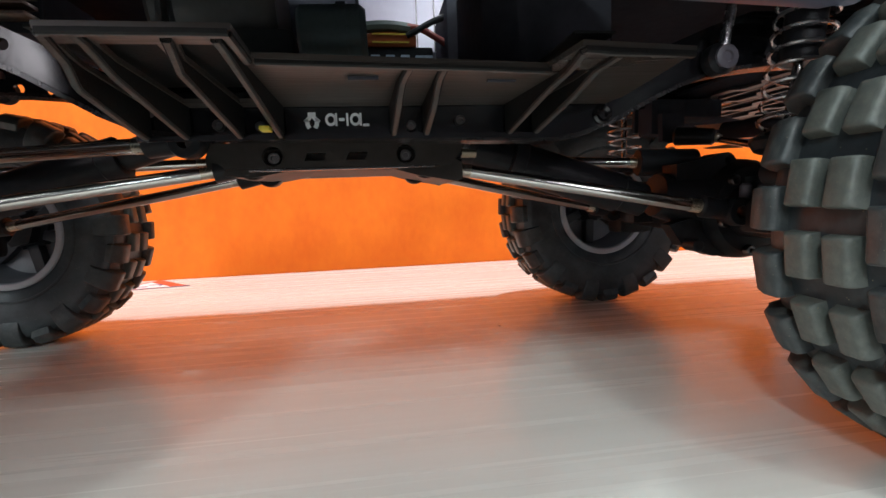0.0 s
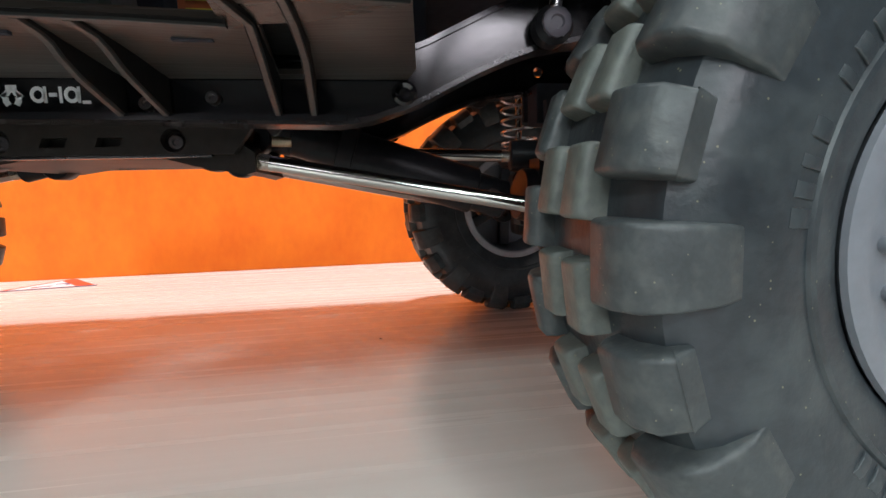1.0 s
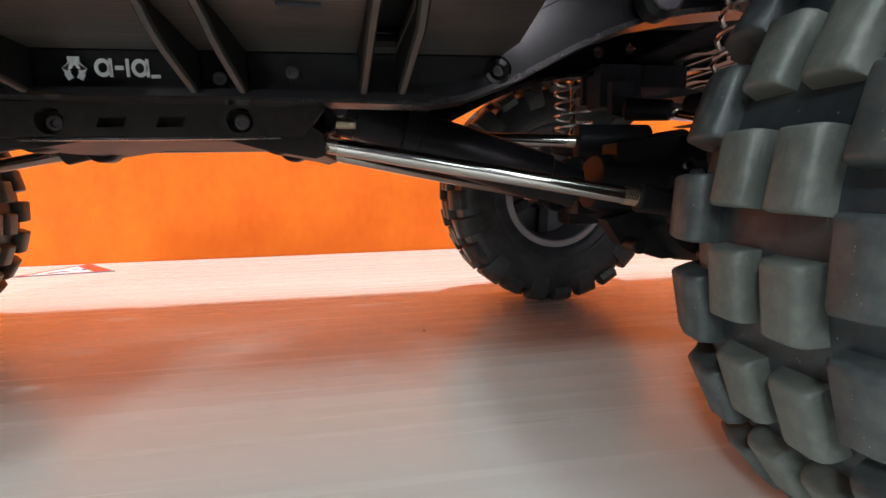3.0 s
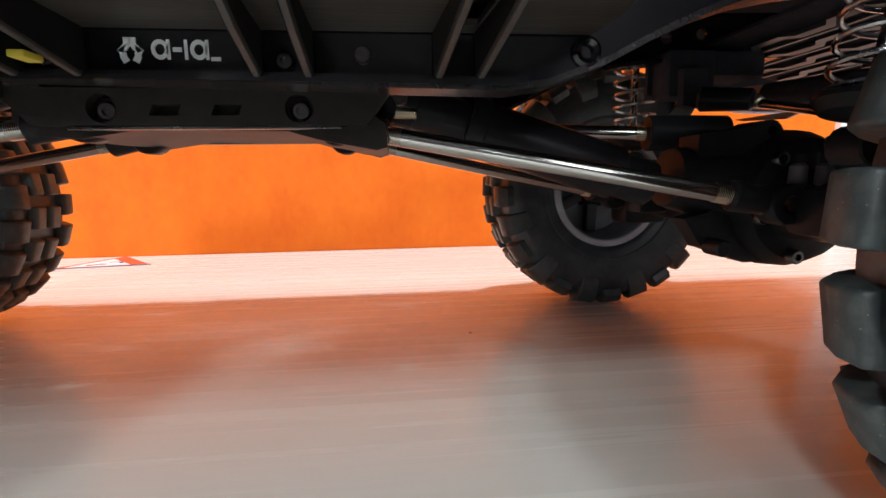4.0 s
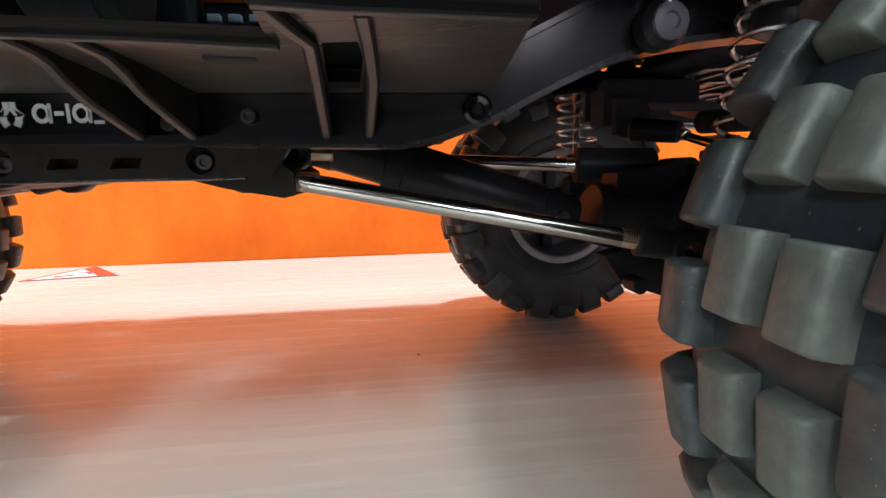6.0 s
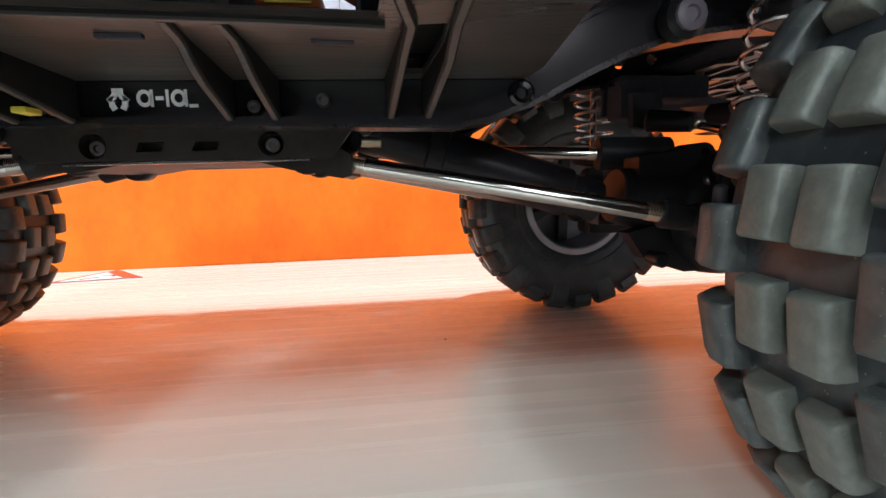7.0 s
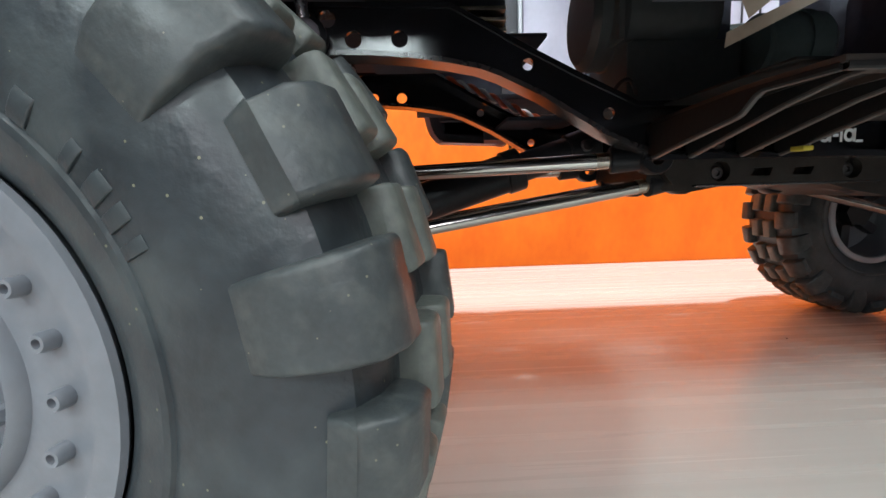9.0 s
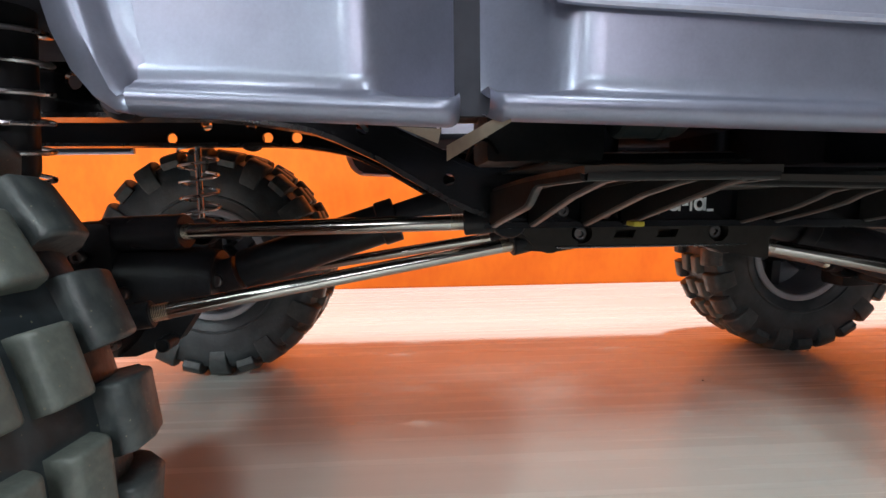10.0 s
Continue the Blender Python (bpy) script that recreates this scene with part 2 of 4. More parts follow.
def tube_path(bm, pts, r, seg=8):
    """A round wire along points."""
    pts = [Vector(p) for p in pts]
    if len(pts) < 14:
        soft = []
        for i in range(len(pts) - 1):
            p0, p1, p2, p3 = pts[max(i - 1, 0)], pts[i], pts[i + 1], pts[min(i + 2, len(pts) - 1)]
            for k in range(5):
                t = k / 5
                soft.append(0.5 * (2 * p1 + (p2 - p0) * t + (2 * p0 - 5 * p1 + 4 * p2 - p3) * t * t + (3 * p1 - p0 - 3 * p2 + p3) * t * t * t))
        pts = soft + [pts[-1]]
    rings, up = [], None
    for i, p in enumerate(pts):
        d = (pts[min(i + 1, len(pts) - 1)] - pts[max(i - 1, 0)]).normalized()
        if up is None:
            up = d.orthogonal().normalized()
        up = (up - d * up.dot(d)).normalized()
        side = d.cross(up)
        rings.append([bm.verts.new(p + r * (math.cos(2 * math.pi * k / seg) * up + math.sin(2 * math.pi * k / seg) * side)) for k in range(seg)])
    for p, q in zip(rings, rings[1:]):
        for k in range(seg):
            bm.faces.new((p[k], p[(k + 1) % seg], q[(k + 1) % seg], q[k]))
    bm.faces.new(rings[0])
    bm.faces.new(rings[-1])
    return bm


def plate(bm, outline, holes, thick, place):
    """A flat plate of the outline (u, v) with round or free holes, place(u, v, w) puts it in space, w from 0 to thick."""
    tmp = bmesh.new()
    edges = []
    for loop in [outline] + holes:
        vs = [tmp.verts.new((u, v, 0)) for u, v in loop]
        edges += [tmp.edges.new((vs[i], vs[(i + 1) % len(vs)])) for i in range(len(vs))]
    bmesh.ops.triangle_fill(tmp, use_beauty=True, edges=edges)
    up = bmesh.ops.extrude_face_region(tmp, geom=list(tmp.faces))
    for v in up["geom"]:
        if isinstance(v, bmesh.types.BMVert):
            v.co.z = thick
    made = {v: bm.verts.new(place(*v.co)) for v in tmp.verts}
    for fc in tmp.faces:
        bm.faces.new([made[v] for v in fc.verts])
    tmp.free()
    return bm


def ring(u, v, r, k=14, squash=1.0):
    return [(u + r * math.cos(2 * math.pi * i / k), v + squash * r * math.sin(2 * math.pi * i / k)) for i in range(k)]


def strip(bm, line, width, thick, place):
    """A bar of rectangular section along a polyline (u, v); width across it, thick along w."""
    n = len(line)
    quads = []
    for i, (u, v) in enumerate(line):
        a, b = line[max(i - 1, 0)], line[min(i + 1, n - 1)]
        d = Vector((b[0] - a[0], b[1] - a[1])).normalized()
        o = Vector((-d.y, d.x)) * width / 2
        quads.append([bm.verts.new(place(u + s * o.x, v + s * o.y, w)) for s, w in ((-1, 0), (1, 0), (1, thick), (-1, thick))])
    for p, q in zip(quads, quads[1:]):
        for k in range(4):
            bm.faces.new((p[k], p[(k + 1) % 4], q[(k + 1) % 4], q[k]))
    bm.faces.new(quads[0])
    bm.faces.new(quads[-1])
    return bm


# ---- setting: hall, panel wall, table ----
WALL_Y, POST_X = 0.313, 0.508
bm = box(bmesh.new(), (-1.9, WALL_Y, -0.75), (POST_X, WALL_Y + 0.04, 1.25))
tagged(part("wall_north", bm, M_ORANGE), "orange fabric-faced display panel behind the table", "wall", kind="structure")
bm = box(bmesh.new(), (POST_X + 0.03, WALL_Y, -0.75), (2.0, WALL_Y + 0.04, 1.25))
tagged(part("wall_north", bm, M_ORANGE), "orange display panel beyond the white upright", "wall", kind="structure")
post = part("trim", box(bmesh.new(), (POST_X + 0.0005, WALL_Y - 0.006, 0.001), (POST_X + 0.0295, WALL_Y + 0.04, 1.25), 0.0012), M_WHITE)
tagged(post, "white aluminium upright between the orange panels", "post", kind="structure")
slot = part("slot", box(bmesh.new(), (POST_X + 0.009, WALL_Y - 0.0075, 0.002), (POST_X + 0.012, WALL_Y - 0.0055, 1.24)), M_SCREW, post)
again(slot, post, Matrix.Translation((0.010, 0, 0)))
for name, lo, hi, mat in (("floor", (-4, -5, -0.80), (4, 3, -0.75), M_HALL_FLOOR), ("ceiling", (-4, -5, CEILING), (4, 3, CEILING + 0.1), M_CEIL),
                          ("wall_south", (-4, -5.1, -0.75), (4, -5, CEILING), M_GREY_WALL), ("wall_east", (4, -5, -0.75), (4.1, 3, CEILING), M_GREY_WALL),
                          ("wall_west", (-4.1, -5, -0.75), (-4, 3, CEILING), M_GREY_WALL), ("wall_back", (-4, 3, -0.75), (4, 3.1, CEILING), M_GREY_WALL)):
    tagged(part(name, box(bmesh.new(), lo, hi), mat), "plain exhibition hall " + name.split("_")[0], name.split("_")[0], kind="structure")

table = tagged(new("display_table"), "pale wood laminate display table against an orange panel", "table")
part("tabletop", box(bmesh.new(), (-1.1, -0.42, -0.028), (1.1, WALL_Y - 0.001, 0.0), 0.0008), M_TABLE, table, "pale laminate top with a fine straight grain")
leg = part("leg", box(bmesh.new(), (-0.025, -0.025, -0.75), (0.025, 0.025, -0.028), 0.003), M_EDGE, table, m=Matrix.Translation((-1.0, -0.35, 0)))
for x, y in ((1.0, -0.35), (1.0, 0.25), (-1.0, 0.25)):
    again(leg, table, Matrix.Translation((x, y, 0)))

# triangular warning sticker lying on the table by the wall
sticker = tagged(new("warning_sticker"), "triangular white warning sticker with a red border on the table", "sticker")
TRI = [Vector((-0.2130, 0.2570)), Vector((-0.1435, 0.2660)), Vector((-0.1860, 0.3120))]
mid = sum(TRI, Vector((0, 0))) / 3
flat = lambda z: (lambda u, v, w: Vector((u, v, z + w)))
shrink = lambda k: [tuple(mid + (p - mid) * k) for p in TRI]
part("backing", plate(bmesh.new(), shrink(1.0), [], 0.0002, flat(0.0001)), M_STICKER, sticker)
a, b, c = [Vector(p) for p in shrink(0.955)]
part("border", plate(bmesh.new(), [tuple(b), tuple(c), tuple(c + (a - c) * 0.20), tuple(b + (a - b) * 0.20)], [], 0.0002, flat(0.0003)), M_RED, sticker, "broad red printed border")
part("border", strip(bmesh.new(), [tuple(a), tuple(c + (a - c) * 0.20)], 0.0030, 0.0002, flat(0.0003)), M_RED, sticker, "thin red printed border")
part("border", strip(bmesh.new(), [tuple(a), tuple(b + (a - b) * 0.20)], 0.0026, 0.0002, flat(0.0003)), M_RED, sticker, "thin red printed border")
a, b, c = [Vector(p) for p in shrink(1.0)]
part("rim_line", strip(bmesh.new(), [tuple(a), tuple(b)], 0.0014, 0.0002, flat(0.0004)), M_INK, sticker, "thin dark outline")
part("symbol", strip(bmesh.new(), [(-0.1920, 0.2690), (-0.1875, 0.2730), (-0.1820, 0.2725)], 0.0030, 0.0002, flat(0.0003)), M_INK, sticker, "dark printed symbol")
part("symbol", strip(bmesh.new(), [(-0.1840, 0.2810), (-0.1780, 0.2825), (-0.1730, 0.2795), (-0.1720, 0.2750)], 0.0026, 0.0002, flat(0.0003)), M_INK, sticker, "dark printed symbol")
part("symbol", plate(bmesh.new(), ring(-0.1930, 0.2685, 0.0022, 8), [], 0.0002, flat(0.0004)), M_RED, sticker, "red printed dot")
for i, (x, y, r) in enumerate(((0.090, 0.060, 0.0005), (0.178, 0.098, 0.0005))):
    bm = bmesh.ops.create_icosphere(bm := bmesh.new(), subdivisions=1, radius=r, matrix=Matrix.Translation((x, y, r * 0.4)) @ Matrix.Diagonal((1.4, 0.9, 0.5, 1))) and bm
    tagged(part("crumb", bm, M_BLACK), "tiny dark crumb lying on the table", "crumb", group="crumbs on the table")

# the unseen panels: a flat tray with a glowing diffuser behind each light
for at, to, sx, sy, watts, colour in LAMPS:
    pane = tagged(new("unseen_panel"), "unseen white light panel, placed to light the truck", "lamp", group="hall lights")
    pane.matrix_world = look(at, to)
    u, v = sx / 2 + 0.03, sy / 2 + 0.03
    behind = lambda a, b, c: Vector((a, b, 0.006 + c))
    part("housing", plate(bmesh.new(), [(-u, -v), (u, -v), (u, v), (-u, v)], [[(-u + .02, -v + .02), (u - .02, -v + .02), (u - .02, v - .02), (-u + .02, v - .02)]], 0.05, behind), M_WHITE, pane)
    part("diffuser", box(bmesh.new(), (-u + .021, -v + .021, 0.03), (u - .021, v - .021, 0.04)), M_GLOW, pane)
    top = pane.matrix_world.inverted() @ Vector((at[0], at[1], CEILING - 0.0005))
    part("hanger", rod(bmesh.new(), (0, 0, 0.045), top, 0.012, 10), M_SCREW, pane)

can = tagged(new("spot_lamp"), "white ceiling spotlight turned to the display wall", "lamp")
can.matrix_world = look(SPOT, SPOT_AIM)
part("housing", turned(bmesh.new(), [(0.085, -0.05), (0.090, -0.05), (0.090, 0.06), (0.060, 0.10), (0, 0.10), (0, 0.09), (0.055, 0.09), (0.085, 0.055)], None, 28, closed=False), M_WHITE, can)
top = can.matrix_world.inverted() @ Vector((SPOT[0], SPOT[1] - 0.04, CEILING - 0.0005))
part("stem", rod(bmesh.new(), (0, 0, 0.095), top, 0.010, 10), M_SCREW, can)

# ---- the model truck ----
truck = tagged(new("model_truck"), "silver radio-controlled rock crawler truck standing on the table", "model truck")
WHEEL_R = 0.0610
WHEELS = ((0.1760, -0.0979, 0), (-0.1539, -0.1019, -10), (0.1684, 0.1119, 3), (-0.1626, 0.1010, -2))   # x, y, steering
AXIS = Matrix.Rotation(radians(-90), 4, "X")      # turns z (inboard) into y


# wheels: tyre with moulded lugs, plastic rim, ring of screws, hub cap
LUG_EDGE = [(0, 0.0), (0.010, 0.60), (0.022, 0.84), (0.042, 0.945), (0.072, 0.99), (0.110, 1.0)]    # share of the width, of the height


def lug(bm, outer, base, a0, a1):
    """A tread block: outer and base are (r, y) lines of equal length, stretched from angle a0 to a1."""
    rings = []
    w = a1 - a0
    for f, k in LUG_EDGE + [(1 - f, k) for f, k in reversed(LUG_EDGE)]:
        a = a0 + w * f
        rings.append([bm.verts.new(AXIS @ Vector(((b[0] + (o[0] - b[0]) * k) * math.cos(a), (b[0] + (o[0] - b[0]) * k) * math.sin(a), b[1] + (o[1] - b[1]) * k)))
                      for o, b in zip(outer, base)])
    n = len(outer)
    for p, q in zip(rings, rings[1:]):
        for i in range(n - 1):
            bm.faces.new((p[i], p[i + 1], q[i + 1], q[i]))
    for i in (0, n - 1):
        bm.faces.new([rg[i] for rg in rings])


def tyre_mesh():
    bm = bmesh.new()
    half = [(0.0276, -0.0150), (0.0292, -0.0172), (0.0312, -0.0184), (0.0345, -0.0197), (0.0385, -0.0208), (0.0430, -0.0214), (0.0470, -0.0213), (0.0502, -0.0206),
            (0.0526, -0.0190), (0.0541, -0.0155), (0.0546, -0.0115), (0.0549, -0.0060)]
    prof = half + [(0.0551, 0)] + [(r, -y) for r, y in reversed(half)]
    turned(bm, prof + [(0.0266, 0.012), (0.0266, -0.012)], AXIS, 96, closed=True)
    # moulded rings on the sidewall
    for side in (-1, 1):
        turned(bm, [(0.0338, side * 0.0188), (0.0344, side * 0.0203), (0.0352, side * 0.0204), (0.0358, side * 0.0196)], AXIS, 72)
    return bm


ROWS_OF_TREAD = 24
STEP = 2 * math.pi / ROWS_OF_TREAD


def shoulder_block(side, long):
    """A block on the tyre's shoulder that runs down the sidewall and dies out there."""
    low, s, w = (0.0445, side, 0.365) if long else (0.0505, side, 0.340)
    outer = [(0.0572, s * 0.0112), (0.0583, s * 0.0126), (0.0580, s * 0.0170), (0.0566, s * 0.0206), (0.0532, s * 0.0226), (low + 0.003, s * 0.0227), (low, s * 0.0214)]
    base = [(0.0535, s * 0.0108), (0.0535, s * 0.0122), (0.0525, s * 0.0160), (0.0510, s * 0.0178), (0.0495, s * 0.0190), (low + 0.002, s * 0.0200), (low, s * 0.0200)]
    bm = bmesh.new()
    lug(bm, outer, base, -STEP * w, STEP * w)
    return bm


def middle_block(y0, y1):
    edge = [(0.0568, 0.0), (0.0578, 0.0003), (0.0583, 0.0009), (0.0585, 0.0017)]
    outer = [(r, y0 + d) for r, d in edge] + [(r, y1 - d) for r, d in reversed(edge)]
    base = [(0.0536, y0 - 0.0004 + d) for r, d in edge] + [(0.0536, y1 + 0.0004 - d) for r, d in reversed(edge)]
    bm = bmesh.new()
    lug(bm, outer, base, -STEP * 0.335, STEP * 0.335)
    return bm


def sidewall_mark(wide):
    """A raised block of moulded lettering too small to read."""
    bm = bmesh.new()
    lug(bm, [(0.0387, -0.0209), (0.0380, -0.02105), (0.0364, -0.0207), (0.0357, -0.0203)], [(0.0387, -0.0202), (0.0380, -0.0201), (0.0364, -0.0198), (0.0357, -0.0196)], 0, wide)
    return bm


def rim_mesh():
    bm = bmesh.new()
    prof = [(0.0262, -0.0120), (0.0272, -0.0150), (0.0281, -0.0162), (0.0286, -0.0172), (0.0283, -0.0181), (0.0271, -0.0184), (0.0253, -0.0180), (0.0247, -0.0170),
            (0.0241, -0.0156), (0.0228, -0.0150), (0.0172, -0.0147), (0.0153, -0.0147), (0.0148, -0.0162), (0.0141, -0.0168), (0.0133, -0.0160), (0.0128, -0.0128), (0.0100, -0.0121), (0.0, -0.0121),
            (0.0, -0.0100), (0.0158, -0.0100), (0.0192, -0.0092), (0.0230, -0.0070), (0.0240, 0.0), (0.0242, 0.0110), (0.0248, 0.0140), (0.0256, 0.0160),
            (0.0272, 0.0170), (0.0288, 0.0166), (0.0294, 0.0156), (0.0286, 0.0144), (0.0264, 0.0120)]
    return turned(bm, prof, AXIS, 72, closed=True)


def spoke_mesh():
    bm = bmesh.new()
    box(bm, (-0.0028, 0.0070, -0.0101), (0.0028, 0.0230, -0.0030), 0.0009)
    bmesh.ops.transform(bm, matrix=AXIS, verts=bm.verts)
    return bm


def hub_mesh():
    bm = bmesh.new()
    turned(bm, [(0.0074, -0.0119), (0.0076, -0.0152), (0.0074, -0.0170), (0.0067, -0.0176), (0.0060, -0.0174), (0.0056, -0.0182), (0.0051, -0.0196), (0.0041, -0.0208), (0.0026, -0.0216), (0, -0.0220)], AXIS, 36)
    return bm


def inner_hub():
    bm = turned(bmesh.new(), [(0, -0.0098), (0.0105, -0.0098), (0.0105, -0.0040), (0.0085, -0.0020), (0.0085, 0.0060), (0.0, 0.0060)], AXIS, 6)
    return bm


def screw_mesh(r, h):
    """A cap screw standing on z = 0 and pointing to -z."""
    bm = turned(bmesh.new(), [(r, 0.0002), (r, -h * 0.8), (r * 0.85, -h), (r * 0.5, -h), (r * 0.42, -h * 0.5), (0, -h * 0.5)], None, 12)
    return bm


for k, (wx, wy, steer) in enumerate(WHEELS):
    turn = Matrix.Rotation(radians(steer + (0 if wy < 0 else 180)), 4, "Z")
    spin = Matrix.Rotation(radians((-0.9, 18.8, 58, 12)[k]), 4, "Y")
    m = Matrix.Translation((wx, wy, WHEEL_R)) @ turn @ spin @ Matrix.Diagonal((1.0427, 0.87, 1.0427, 1))
    if k == 0:
        wheel = part("wheel", rim_mesh(), M_RIM, truck, "grey plastic beadlock wheel with a black knobbly tyre", m=m)
        made = [part("tyre", tyre_mesh(), M_RUBBER, wheel, "dusty black mud tyre with deep square lugs", 28)]
        marks = [None, None, None]
        for i in range(72):
            if i % 18 < 9 and i % 9 != 4:
                kind_of = i % 3
                at = Matrix.Rotation(radians(-5 * i + 45), 4, "Y")
                marks[kind_of] = again(marks[kind_of], wheel, at) if marks[kind_of] else part("raised_mark", sidewall_mark(0.040 + 0.011 * kind_of), M_RUBBER, wheel, m=at)
                made.append(marks[kind_of])
        kinds = [(shoulder_block(-1, True), 0.0, 2, 0), (shoulder_block(-1, False), 0.0, 2, 1), (shoulder_block(1, True), 0.70, 2, 0), (shoulder_block(1, False), 0.70, 2, 1),
                 (middle_block(-0.0089, -0.0015), 0.36, 1, 0), (middle_block(0.0015, 0.0089), 0.34, 1, 0)]
        for block, shift, stride, start in kinds:
            rubber = M_SHOULDER if stride == 2 else M_LUG
            first = None
            for i in range(start, ROWS_OF_TREAD, stride):
                m_block = Matrix.Rotation(-(i + shift) * STEP, 4, "Y") @ Matrix.Diagonal((1 + 0.004 * math.sin(i * 2.4), 1, 1 + 0.004 * math.sin(i * 2.4), 1))
                first = again(first, wheel, m_block) if first else part("tread_block", block, rubber, wheel, smooth=62, m=m_block)
                made.append(first)
        made.append(part("hub_cap", hub_mesh(), M_RIM, wheel, "domed grey hub cap"))
        for a in (10, 70, 130):
            arc = [(-0.0055, -0.0183), (-0.0050, -0.0197), (-0.0040, -0.0209), (-0.0025, -0.0217), (0.0, -0.0221), (0.0025, -0.0217), (0.0040, -0.0209), (0.0050, -0.0197), (0.0055, -0.0183)]
            made.append(part("cap_rib", tube_path(bmesh.new(), [AXIS @ Matrix.Rotation(radians(a), 4, "Z") @ Vector((q, 0, z)) for q, z in arc], 0.00022, 6), M_RIM, wheel))
        made.append(part("bead_ring", turned(bmesh.new(), [(0.0252, 0.0160), (0.0253, 0.0176), (0.0260, 0.0182), (0.0282, 0.0180), (0.0288, 0.0172), (0.0286, 0.0160)], AXIS, 72, closed=True), M_BEAD, wheel, "pale grey bead ring"))
        made.append(part("inner_hub", inner_hub(), M_BLACK, wheel))
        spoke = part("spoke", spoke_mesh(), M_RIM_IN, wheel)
        made.append(spoke)
        for i in range(1, 6):
            made.append(again(spoke, wheel, Matrix.Rotation(radians(60 * i), 4, "Y")))
        big = part("bolt", screw_mesh(0.00110, 0.0024), M_RIM, wheel, m=Matrix.Rotation(0, 4, "Y") @ AXIS @ Matrix.Translation((0.0200, 0, -0.0148)))
        made.append(big)
        for i in range(1, 20):
            made.append(again(big, wheel, Matrix.Rotation(radians(18 * i), 4, "Y") @ AXIS @ Matrix.Translation((0.0200, 0, -0.0148))))
        nut = part("nut", turned(bmesh.new(), [(0.0012, 0.0003), (0.0012, -0.0022), (0.0009, -0.0026), (0, -0.0026)], None, 6), M_RIM, wheel, m=AXIS @ Matrix.Translation((0.0104, 0, -0.0122)))
        made.append(nut)
        for i in range(1, 12):
            made.append(again(nut, wheel, Matrix.Rotation(radians(30 * i), 4, "Y") @ AXIS @ Matrix.Translation((0.0104, 0, -0.0122))))
        knob = part("lug_nut", turned(bmesh.new(), [(0.0021, 0), (0.0021, 0.0030), (0.0015, 0.0036), (0.0009, 0.0036), (0.0009, 0.002), (0, 0.002)], None, 14), M_SCREW, wheel,
                    m=AXIS @ Matrix.Translation((0.0150 * math.cos(0.5), 0.0150 * math.sin(0.5), -0.0101)))
        made.append(knob)
        for i in range(1, 6):
            a = 0.5 + i * math.pi / 3
            made.append(again(knob, wheel, AXIS @ Matrix.Translation((0.0150 * math.cos(a), 0.0150 * math.sin(a), -0.0101))))
    else:
        other = again(wheel, truck, m)
        for o in made:
            again(o, other)

# frame rails: pressed steel channels with a drop in the middle
RAIL_LOW = [(-0.205, 0.1178), (-0.110, 0.1172), (-0.098, 0.1163), (-0.088, 0.1148), (-0.080, 0.1132), (-0.0744, 0.1112), (-0.0632, 0.1058), (-0.054, 0.1003), (-0.0455, 0.0952),
            (-0.039, 0.0922), (-0.033, 0.0904), (-0.0254, 0.0893), (-0.010, 0.0888), (0.0387, 0.0876), (0.0559, 0.0870), (0.083, 0.0864), (0.0905, 0.0875), (0.1028, 0.0918), (0.110, 0.0955),
            (0.1165, 0.0987), (0.125, 0.1024), (0.1335, 0.1053), (0.145, 0.1075), (0.1572, 0.1089), (0.185, 0.1108), (0.230, 0.1115)]
RAIL_TOP = [(0.2290, 0.1274), (0.1491, 0.1254), (0.1354, 0.1209), (0.1219, 0.1155), (0.1046, 0.1071), (0.0931, 0.1028), (-0.0372, 0.1040), (-0.0542, 0.1121), (-0.0672, 0.1187), (-0.0873, 0.1298), (-0.2024, 0.1314)]
RAIL_HOLES = [ring(x, z, 0.0022) for x, z in ((-0.1518, 0.1211), (-0.1128, 0.1211), (-0.1008, 0.1211), (-0.1373, 0.1263), (-0.1193, 0.1263), (0.1651, 0.1194), (0.1791, 0.1209))] + \
             [ring(x, z, 0.0016) for x, z in ((-0.0672, 0.1142), (-0.0452, 0.1010), (-0.0332, 0.0965))]
FAR_SHIFT = {-1: 0.0, 1: 0.003}
for s in (-1, 1):
    rail = part("frame_rail", plate(bmesh.new(), RAIL_LOW + RAIL_TOP, RAIL_HOLES, 0.0014, lambda u, v, w: Vector((u - FAR_SHIFT[s], s * (0.0405 - w), v))), M_RAIL, truck,
                "black painted steel channel rail with drilled holes")
    bm = strip(bmesh.new(), [(u, v + 0.0006) for u, v in RAIL_LOW], 0.0013, 0.0090, lambda u, v, w: Vector((u - FAR_SHIFT[s], s * (0.0412 - w), v)))
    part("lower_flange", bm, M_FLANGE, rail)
    bm = strip(bmesh.new(), [(u, v - 0.0006) for u, v in RAIL_TOP], 0.0013, 0.0090, lambda u, v, w: Vector((u - FAR_SHIFT[s], s * (0.0412 - w), v)))
    part("upper_flange", bm, M_RAIL, rail)


# side steps: flat moulded plates carried on tapering webs that stand out from the rails, one each side
def between(u, line):
    for (u0, k0), (u1, k1) in zip(line, line[1:]):
        if u <= u1:
            return k0 + (k1 - k0) * (u - u0) / (u1 - u0)
    return line[-1][1]


SAG = ((-0.1, 0.0), (0.0, 0.0), (0.060, 0.0021), (0.070, 0.0030), (0.101, 0.0008))    # x, how far the outer edge droops


def step_z(u, v):
    return 0.0973 + (v - 0.0412) * 0.06 - between(u, SAG) * (v - 0.0412) / 0.053


